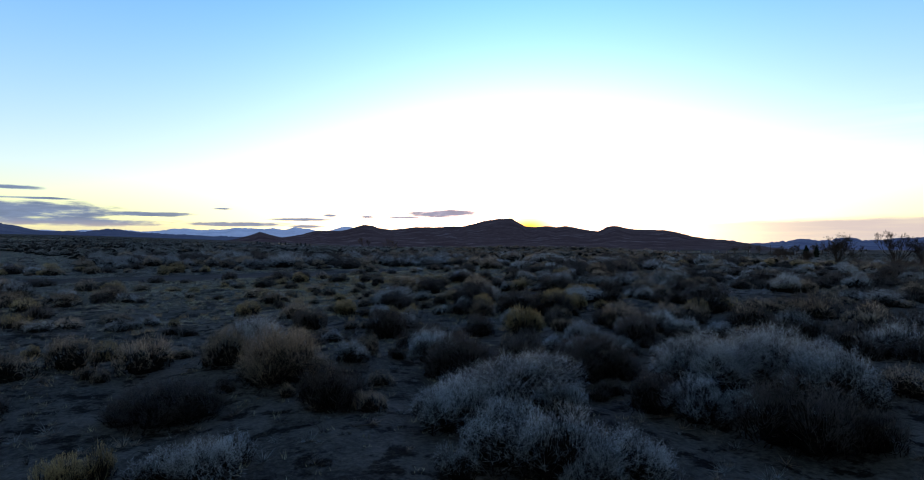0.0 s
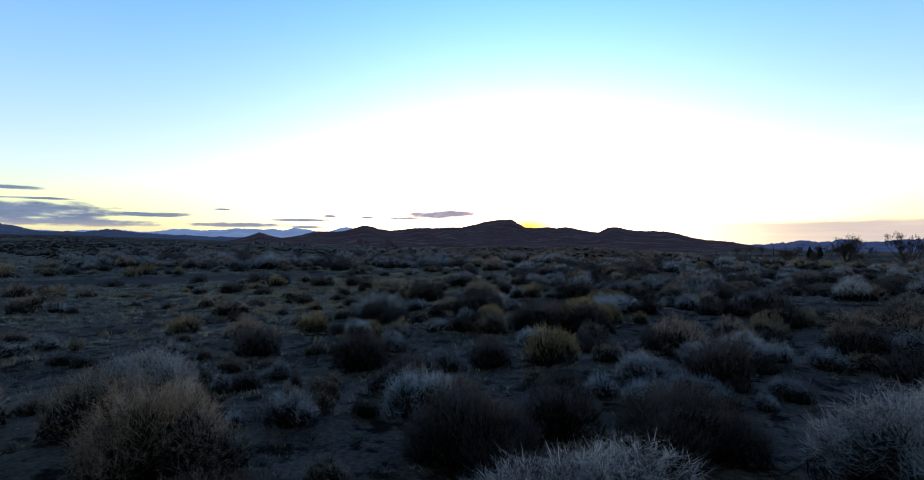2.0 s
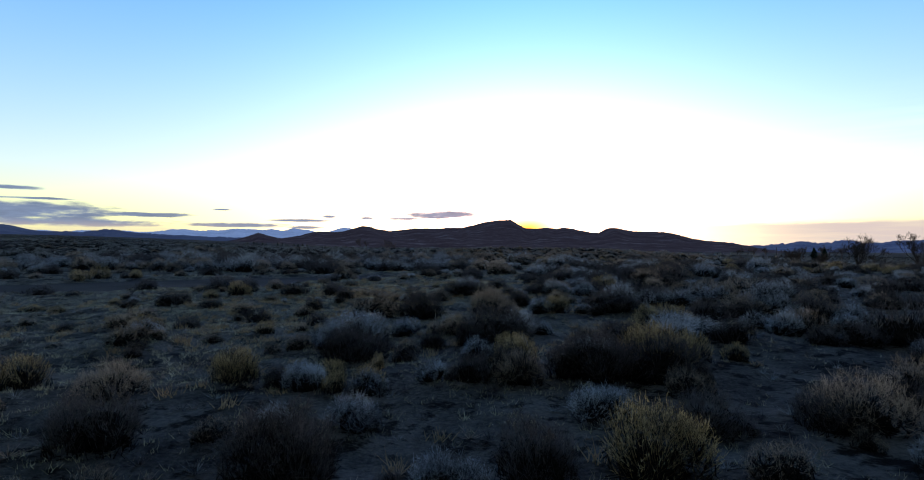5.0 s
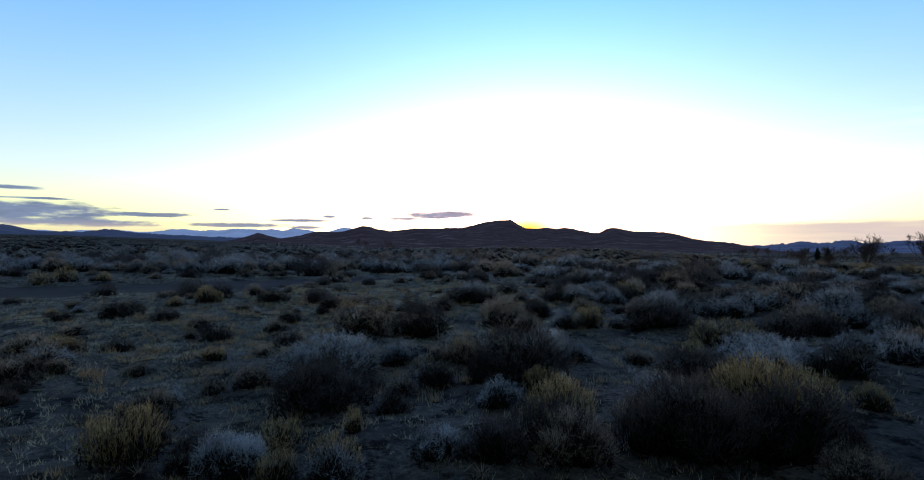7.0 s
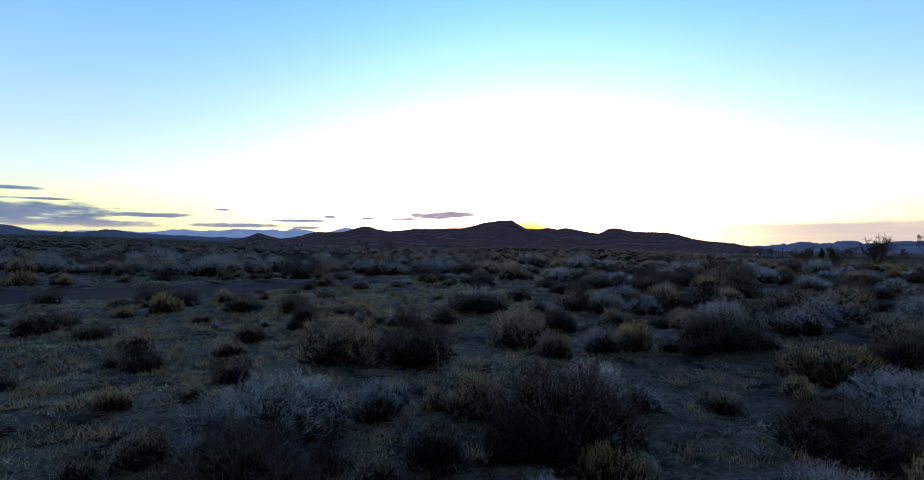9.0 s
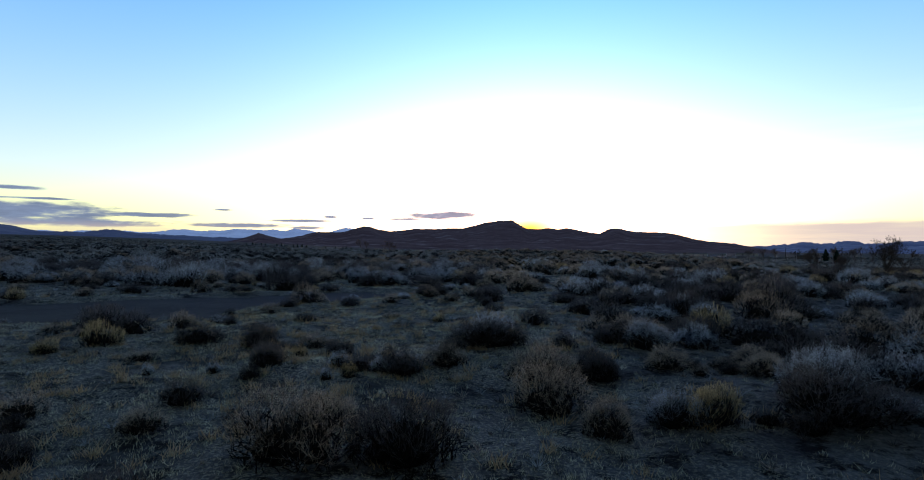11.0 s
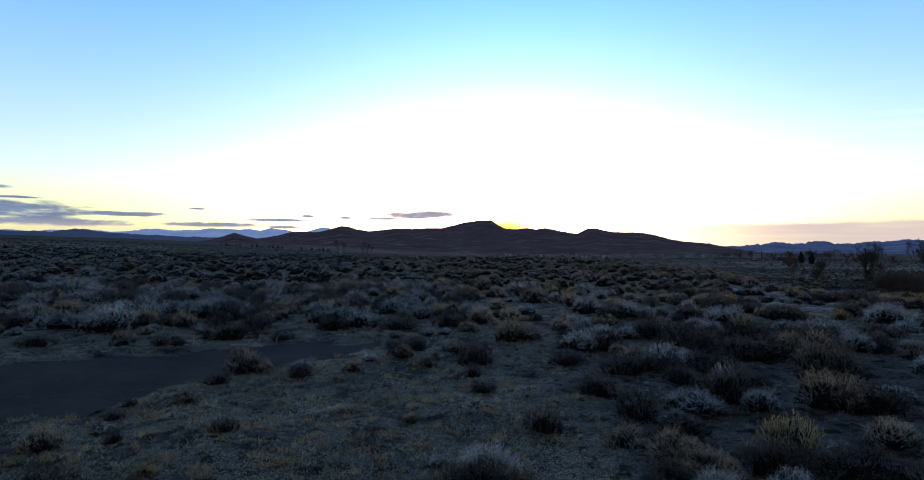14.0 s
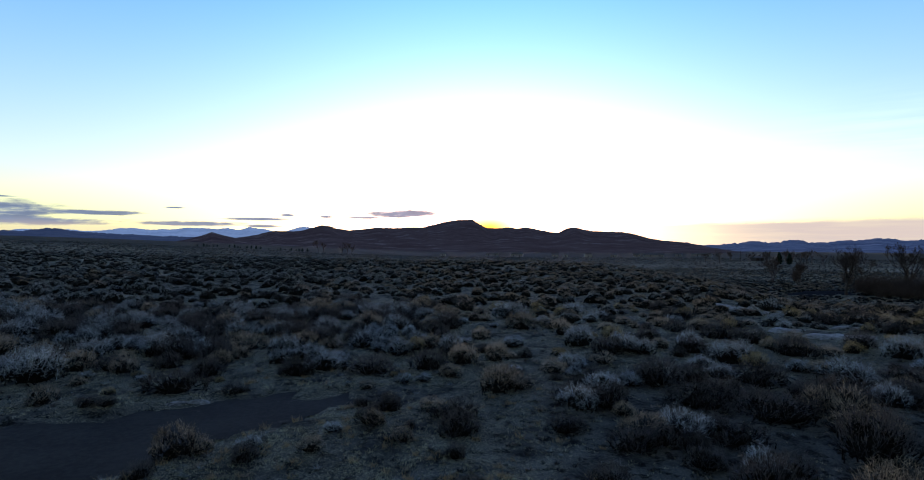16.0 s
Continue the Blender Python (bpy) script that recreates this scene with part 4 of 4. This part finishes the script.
def shrub_field(kind, seed, tries, near_r, far_r, sprays, size, az_from=-44, az_to=44):
    """Shrubs too many to count, as one spread: crowns of small sprays of twigs over a heart darkened as shade."""
    rnd = random.Random(seed)
    rng = np.random.default_rng(seed)
    stock = []
    for v in range(10):
        shell = lobes(rng)
        az = rng.uniform(0, 2 * np.pi, sprays)
        up = 0.46 + 0.54 * rng.uniform(0, 1, sprays)
        D = np.stack([np.cos(az) * np.sqrt(1 - up ** 2), np.sin(az) * np.sqrt(1 - up ** 2), up], -1)
        C = D * (shell(D) * rng.uniform(0.8, 1.05, sprays))[:, None]
        G = D + np.array([0, 0, 0.3]) + rng.normal(0, 0.55, (sprays, 3))
        G /= np.linalg.norm(G, axis=1, keepdims=True)
        S = np.cross(G, rng.normal(0, 1, (sprays, 3)))
        S /= np.linalg.norm(S, axis=1, keepdims=True)
        L, W = size * rng.uniform(0.6, 1.5, (sprays, 1)), 0.24 * size * rng.uniform(0.6, 1.4, (sprays, 1))
        V = np.stack([C - G * L * 0.5 + S * W, C - G * L * 0.5 - S * W, C + G * L * 0.5], 1).reshape(-1, 3)
        V[:, 2] = np.maximum(V[:, 2], 0.0)
        stock.append(V)
    faces = np.arange(3 * sprays).reshape(-1, 3)
    none3, none4 = np.zeros((0, 3), int), np.zeros((0, 4), int)
    crowns, hearts = [], []
    m = 5
    i = np.arange(m)
    j = (i + 1) % m
    for _ in range(tries):
        rr = math.sqrt(rnd.uniform(near_r ** 2, far_r ** 2))
        az = radians(rnd.uniform(az_from, az_to))
        x, y = rr * math.sin(az), rr * math.cos(az) + 20
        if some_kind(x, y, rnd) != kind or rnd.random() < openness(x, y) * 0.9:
            continue
        r = rnd.uniform(0.32, 0.78) * (1.3 if rnd.random() < 0.25 else 1) 
        if any((x - p) ** 2 + (y - q) ** 2 < c * c for p, q, c in BARE) or (rr < 60 and not free(x, y, r)):
            continue
        h = r * rnd.uniform(0.75, 1.1) * (0.75 if far_r > 300 else 1)
        turn = rnd.uniform(0, 6.28)
        c, s = math.cos(turn) * r, math.sin(turn) * r
        z0 = float(height(x, y)) - 0.03
        v = stock[rnd.randrange(10)]
        crowns.append((np.stack([v[:, 0] * c - v[:, 1] * s + x, v[:, 0] * s + v[:, 1] * c + y, v[:, 2] * h + z0], -1), (none4, faces)))
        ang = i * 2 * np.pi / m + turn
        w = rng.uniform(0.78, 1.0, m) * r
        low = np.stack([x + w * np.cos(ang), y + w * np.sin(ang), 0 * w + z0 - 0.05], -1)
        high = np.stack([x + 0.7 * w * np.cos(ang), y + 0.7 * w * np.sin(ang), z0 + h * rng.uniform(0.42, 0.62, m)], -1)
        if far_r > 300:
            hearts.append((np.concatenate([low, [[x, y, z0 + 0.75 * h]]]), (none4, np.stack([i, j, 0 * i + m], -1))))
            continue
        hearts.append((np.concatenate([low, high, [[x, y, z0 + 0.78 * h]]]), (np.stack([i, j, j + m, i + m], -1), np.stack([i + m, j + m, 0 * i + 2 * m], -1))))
    if not crowns:
        return
    ob = new(kind + "_shrubs", mesh_of(kind + "_shrubs", *joined(crowns), TOPS[kind]))
    tagged(ob, "spread of " + KINDS[kind][0].replace(" shrub", " shrubs"), "shrubs", kind="stuff")
    tagged(part("hearts", mesh_of("hearts", *joined(hearts), SHADED_BRUSH), ob, "inner growth of the shrubs, darkened in place of shade"), kind="stuff")


for n, kind in enumerate(KINDS):
    shrub_field(kind, 200 + 40 * n, 3000, 40, 100, 170, 0.15)
    shrub_field(kind, 210 + 40 * n, 8000, 100, 230, 44, 0.28)
    shrub_field(kind, 220 + 40 * n, 17000, 230, 620, 12, 0.45)
    shrub_field(kind, 230 + 40 * n, 9000, 90, 320, 18, 0.38, 10, 44)


# ---- low grass ----
def grass_spread(name, label, mat, tufts, where, size, seed, leaves=6, wide=0.1):
    rng = np.random.default_rng(seed)
    pts = []
    while len(pts) < tufts:
        x, y = where(rng)
        if float(wash_depth(x, y)) < 0.05:
            pts.append((x, y, float(height(x, y))))
    C = np.repeat(np.array(pts), leaves, 0)
    n = len(C)
    L = np.repeat(rng.uniform(0.5, 1.2, tufts), leaves) * size * rng.uniform(0.5, 1.1, n)
    lean = rng.normal(0, 0.5, (n, 2))
    way = np.concatenate([lean, np.ones((n, 1))], 1)
    foot = C + np.concatenate([rng.normal(0, size * 0.4, (n, 2)), np.full((n, 1), -0.01)], 1)
    v, f = blades(foot, way, L[:, None], size * wide, rng)
    tagged(new(name, mesh_of(name, v, f, mat)), label, "grass", kind="stuff")


def meadow(rng):
    """Grass grows in patches, with bare soil between."""
    while True:
        x, y = meadow_place(rng)
        if noise.noise(Vector((x * 0.55, y * 0.55, 7))) + 0.6 * noise.noise(Vector((x * 1.9, y * 1.9, 2))) > rng.uniform(-0.35, 0.25):
            return x, y


def meadow_place(rng):
    if rng.random() < 0.62:
        return rng.normal(-4.5, 5.5), rng.normal(31, 11)
    y = rng.uniform(16, 66)
    return rng.uniform(-16, 3 if y < 44 else 20), y


def low_scrub(name, label, mat, tries, seed, where):
    """Knee-low cushions and scraps of dead growth between the shrubs."""
    rng = np.random.default_rng(seed)
    P = []
    while len(P) < tries:
        x, y = where(rng)
        if y > 4 and float(wash_depth(x, y)) < 0.02:
            P.append((x, y, float(height(x, y))))
    k = 34
    C = np.repeat(np.array(P), k, 0)
    n = len(C)
    r = np.repeat(rng.uniform(0.05, 0.2, tries) ** 1.0, k)[:, None]
    D = rng.normal(0, 1, (n, 3))
    D[:, 2] = np.abs(D[:, 2]) * 0.8
    D /= np.linalg.norm(D, axis=1, keepdims=True)
    tip = C + D * r * rng.uniform(0.6, 1.2, (n, 1))
    S = np.cross(D, rng.normal(0, 1, (n, 3)))
    S /= np.linalg.norm(S, axis=1, keepdims=True)
    foot = C + D * r * 0.15 - np.array([0, 0, 0.01])
    w = 0.014 * r + 0.001 + 0.00022 * np.clip(C[:, 1:2] - 20, 0, None)
    V = np.stack([foot + S * w, foot - S * w, tip], 1).reshape(-1, 3)
    tagged(new(name, mesh_of(name, V, (np.zeros((0, 4), int), np.arange(3 * n).reshape(-1, 3)), mat)), label, "scrub", kind="stuff")


def between(rng):
    y = rng.uniform(4, 72)
    return rng.uniform(-1, 1) * (4 + 0.72 * y), y


low_scrub("low_scrub", "low dark dead scrub between the shrubs", TWIG["dark"], 3600, 31, between)
low_scrub("low_scrub", "low grey dry herbs between the shrubs", TOPS["silver"], 2600, 32, between)
low_scrub("low_scrub", "low tan dry herbs between the shrubs", TOPS["tan"], 1500, 33, between)
grass_spread("low_grass", "sparse low grey-green dry grass", GRASS, 26000, meadow, 0.075, 21, 8, 0.05)
grass_spread("straw_tufts", "small tufts of yellow straw", STRAW, 700, lambda rng: (rng.normal(-4, 4.0), rng.normal(29, 7)), 0.16, 22, 30, 0.045)


# ---- bare trees ----
def bare_tree(name, label, x, y, h, seed, trunks=2, spread=0.5, mat=None, depth=5, z=None, start=0.3, twig=0.04, limbs=3):
    rng = random.Random(seed)
    segs = []

    def grow(p, d, length, rad, level):
        q = p + d * length * 0.5 + Vector((rng.uniform(-1, 1), rng.uniform(-1, 1), rng.uniform(-0.5, 1))) * length * 0.06
        e = q + (d + Vector((rng.uniform(-1, 1), rng.uniform(-1, 1), rng.uniform(-0.3, 0.8))) * 0.18).normalized() * length * 0.5
        segs.append(((p, q, e), (rad, rad * 0.85, rad * 0.66), level))
        if level == 0:
            return
        for c in range(rng.choice((2, 3, 3)) if level < depth else limbs):
            nd = (d + Vector((rng.gauss(0, 1), rng.gauss(0, 1), rng.gauss(0.45, 0.5))) * spread * (1.5 if level == depth else 1)).normalized()
            at = e if c == 0 else q.lerp(e, rng.random())
            grow(at, nd, length * rng.uniform(0.52, 0.78), rad * (0.66 if c == 0 else 0.5), level - 1)

    zz = float(height(x, y)) - 0.1 if z is None else z
    for i in range(trunks):
        a = rng.uniform(0, 6.28)
        grow(Vector((0.3 * math.cos(a), 0.3 * math.sin(a), 0)) * (i > 0), Vector((0.18 * math.cos(a) * (trunks > 1), 0.18 * math.sin(a) * (trunks > 1), 1)).normalized(), h * start, h * 0.022, depth)
    P = np.array([[tuple(v) for v in s[0]] for s in segs])
    R = np.array([s[1] for s in segs])
    P *= h / P[..., 2].max()
    R = np.maximum(R, twig)
    big = np.array([g[2] for g in segs]) >= depth - 1
    ob = new(name)
    tagged(ob, label, "tree", "bare trees")
    part("trunk", mesh_of("trunk", *tubes(P[big], R[big], 6), mat or TREE_BARK), ob)
    part("crown", mesh_of("crown", *tubes(P[~big], R[~big], 3), mat or TREE_BARK), ob, "bare branching twigs")
    ob.location = (x, y, zz)
    return ob


def thicket(name, label, x, y, r, h, seed, count=330):
    rng = np.random.default_rng(seed)
    base = rng.normal(0, 0.12, (count, 2)) * r
    t = np.linspace(0, 1, 4)
    D = np.concatenate([base * 1.9 + rng.normal(0, 0.26, (count, 2)) * r, (h * rng.uniform(0.35, 1, count) ** 0.8)[:, None]], 1)
    P = np.concatenate([base, np.zeros((count, 1))], 1)[:, None] + D[:, None] * t[None, :, None] + rng.normal(0, 0.05 * h, (count, 4, 3)) * t[None, :, None]
    P[..., 2] = np.maximum(P[..., 2], -0.1)
    ob = new(name, mesh_of(name, *tubes(P, (0.03 * (1.2 - t))[None] * np.ones((count, 1))), THICKET))
    tagged(ob, label, "thicket", "river thickets")
    ob.location = (x, y, float(height(x, y)))


def conifer(x, y, h, seed):
    rng = np.random.default_rng(seed)
    n = 260
    zc = rng.uniform(0.08, 0.97, n) * h
    az = rng.uniform(0, 6.28, n)
    L = np.sin(np.pi * (zc / h) ** 0.75) ** 0.8 * h * 0.25 * rng.uniform(0.6, 1.2, n) + 0.1
    t = np.linspace(0, 1, 3)
    P = np.stack([np.cos(az)[:, None] * L[:, None] * t, np.sin(az)[:, None] * L[:, None] * t, zc[:, None] - 0.25 * L[:, None] * t], -1)
    ob = new("conifer")
    tagged(ob, "dark green conifer with a pointed crown", "tree", "conifers")
    part("crown", mesh_of("crown", *tubes(P, (h * 0.03 * np.array([0.8, 1.2, 0.2]))[None] * np.ones((n, 1)), 4), CONIFER), ob)
    tp = np.array([[[0, 0, 0], [0, 0, h * 0.5], [0, 0, h]]])
    part("trunk", mesh_of("trunk", *tubes(tp, np.array([[h * 0.03, h * 0.02, 0.01]]), 6), TREE_BARK), ob)
    ob.location = (x, y, float(height(x, y)) - 0.1)


bare_tree("cottonwood", "tall bare cottonwood with two trunks", 103, 160, 12.8, 31, 2, 0.50, depth=7, start=0.42, twig=0.018, limbs=6)
bare_tree("cottonwood", "tall bare cottonwood with spreading branches", 120.5, 162, 13.2, 37, 2, 0.40, depth=7, start=0.40, twig=0.02, limbs=6)
bare_tree("cottonwood", "tall bare cottonwood with spreading branches", 131, 164, 11.5, 33, 2, 0.42, depth=6, start=0.38, twig=0.024, limbs=6)
for n, (x, y, r, h) in enumerate(((110.1, 163.9, 3.0, 5.0), (110.3, 161.1, 3.5, 5.8), (114.5, 162.9, 4.0, 6.0), (112.1, 157.1, 4.0, 5.2), (117.6, 160.3, 4.5, 6.0), (116.5, 155.9, 4.5, 5.8), (119.3, 156.1, 4.5, 6.0), (119.9, 152.8, 5, 6), (124.8, 153.6, 5, 6), (107.2, 153.4, 3.5, 3.0), (110.2, 150.8, 4.0, 3.2), (113.0, 148.2, 4.0, 3.2), (127, 215, 2.5, 4.5), (134, 200, 2.5, 4.5))):
    thicket("thicket", "dense reddish-brown leafless river thicket", x, y, r, h, 60 + n)
bare_tree("river_tree", "small reddish leafless tree with a fan-shaped crown", 113.7, 207, 9.0, 51, 2, 0.42, THICKET, depth=6, start=0.34, twig=0.03, limbs=7)
bare_tree("river_tree", "small reddish leafless tree with a fan-shaped crown", 122.3, 206.4, 7.2, 52, 3, 0.42, THICKET, depth=6, start=0.26, twig=0.03, limbs=5)
bare_tree("river_tree", "thin leafless tree among the river thickets", 112.5, 166, 9.0, 53, 1, 0.4, TREE_BARK, depth=6, start=0.34, twig=0.03)
conifer(208, 351, 7.6, 71)
conifer(214, 350.5, 7.0, 72)
for n, (x, y, h) in enumerate(((190, 385, 9), (200, 352, 7), (222, 352, 7.5), (228, 356, 8), (234, 350, 7), (183, 390, 8), (196, 382, 8), (226, 372, 8), (231, 380, 9), (238, 384, 8), (243, 372, 9), (219, 380, 8), (205, 376, 7), (250, 390, 8), (-111, 653, 14), (-106, 655, 12), (-83, 631, 13), (-78, 633, 12), (-73, 630, 10))):
    bare_tree("bare_tree", "bare leafless tree far off on the plain", x, y, h, 80 + n, 1, 0.5, THICKET, depth=5, twig=0.05, limbs=7, start=0.33)
hedge = random.Random(17)
for n in range(34):
    conifer(-246 + hedge.uniform(0, 122), 660 + hedge.uniform(0, 20), hedge.uniform(1.6, 4.2), 120 + n)


# ---- buildings far off on the plain ----
def house(x, y, w, d, h, turn, label="small pale house with a grey gabled roof", wall=None):
    ob = new("house")
    tagged(ob, label, "house", "houses on the plain")
    bm = bmesh.new()
    bmesh.ops.create_cube(bm, size=1, matrix=Matrix.Translation((0, 0, h / 2 - 0.5)) @ Matrix.Diagonal((w, d, h + 1, 1)))
    me = bpy.data.meshes.new("wall")
    bm.to_mesh(me)
    bm.free()
    me.materials.append(wall or WALL)
    part("wall", me, ob)
    o, g = 0.4, h * 0.45
    V = [(-w / 2 - o, -d / 2 - o, h), (w / 2 + o, -d / 2 - o, h), (w / 2 + o, d / 2 + o, h), (-w / 2 - o, d / 2 + o, h), (-w / 2 - o, 0, h + g), (w / 2 + o, 0, h + g)]
    part("roof", mesh_of("roof", np.array(V), [(0, 1, 5, 4), (2, 3, 4, 5), (0, 4, 3), (1, 2, 5), (0, 3, 2, 1)], ROOF), ob)
    part("door", mesh_of("door", np.array([(-0.5, -d / 2 - 0.05, 0), (0.5, -d / 2 - 0.05, 0), (0.5, -d / 2 - 0.05, 2.1), (-0.5, -d / 2 - 0.05, 2.1), (-0.5, -d / 2 + 0.02, 0), (0.5, -d / 2 + 0.02, 0), (0.5, -d / 2 + 0.02, 2.1), (-0.5, -d / 2 + 0.02, 2.1)]),
                             [(0, 1, 2, 3), (0, 4, 5, 1), (1, 5, 6, 2), (2, 6, 7, 3), (3, 7, 4, 0)], ROOF), ob)
    ob.location, ob.rotation_euler = (x, y, float(height(x, y))), (0, 0, radians(turn))


town = random.Random(8)
for az, w, h in ((2.0, 7, 2.6), (6.5, 8, 2.8), (7.1, 10, 2.6), (8.9, 7, 3.0), (9.5, 8, 3.2), (12.9, 8, 2.6), (13.9, 6, 2.6), (16.0, 9, 3.4), (18.4, 8, 2.6), (20.5, 9, 2.6), (21.7, 16, 2.6), (22.6, 9, 2.6), (24.2, 8, 2.4), (25.8, 16, 2.6), (26.7, 10, 2.6)):
    rr = town.uniform(640, 740)
    house(rr * math.sin(radians(az)), 20 + rr * math.cos(radians(az)), 0.85 * w, town.uniform(4, 6), 0.95 * h, -az + town.uniform(-12, 12))
house(229.8, 409.6, 6, 5, 2.3, 10, "dark weathered shed with a gabled roof", TREE_BARK)


pole = new("utility_pole")
tagged(pole, "lone bare wooden pole on the plain", "pole")
part("shaft", mesh_of("shaft", *tubes(np.array([[[0, 0, -0.3], [0, 0, 3.5], [0, 0, 7.0], [0, 0, 7.1]]]), np.array([[0.22, 0.2, 0.17, 0.05]]), 8), TREE_BARK), pole)
pole.location = (219.5, 413, float(height(219.5, 413)))


# ---- pale bare patches ----
def patch(name, label, x, y, a, b, turn, mat, seed, lift=0.09):
    rng = random.Random(seed)
    n, rings = 28, 5
    ph = [rng.uniform(0, 6.28) for _ in range(3)]
    V = [(x, y, float(height(x, y)) + lift)]
    c, s = math.cos(radians(turn)), math.sin(radians(turn))
    for k in range(1, rings + 1):
        for i in range(n):
            t = 2 * math.pi * i / n
            q = k / rings * (1 + 0.22 * math.sin(2 * t + ph[0]) + 0.14 * math.sin(5 * t + ph[1]) + 0.1 * math.sin(9 * t + ph[2]))
            u, v = a * q * math.cos(t), b * q * math.sin(t)
            px, py = x + u * c - v * s, y + u * s + v * c
            V.append((px, py, float(height(px, py)) + (lift if k < rings else -0.05)))
    F = [(0, 1 + i, 1 + (i + 1) % n) for i in range(n)]
    for k in range(rings - 1):
        o = 1 + k * n
        F += [(o + i, o + n + i, o + n + (i + 1) % n, o + (i + 1) % n) for i in range(n)]
    tagged(new(name, mesh_of(name, V, F, mat, True)), label, "bare patch", kind="structure")


for n, (x, y, a, b, turn) in enumerate(((21.4, 53.4, 2.3, 1.0, 20), (19.4, 55.0, 1.3, 0.6, 35), (23.4, 65.5, 1.3, 2.6, 10), (22.0, 68.5, 1.0, 1.6, 5), (24.8, 57.0, 1.6, 0.7, 15))):
    patch("ground_salt_pan", "pale crusted bare soil", x, y, a, b, turn, SALT, 10 + n)
patch("ground_salt_pan", "thin pale ice crust on mud", -7.7, 42.6, 0.7, 0.25, 15, SALT, 3, 0.03)
patch("road", "dark asphalt turnout beside the bare trees", 99.5, 164, 8.5, 6.5, 20, ASPHALT, 4, 0.35)
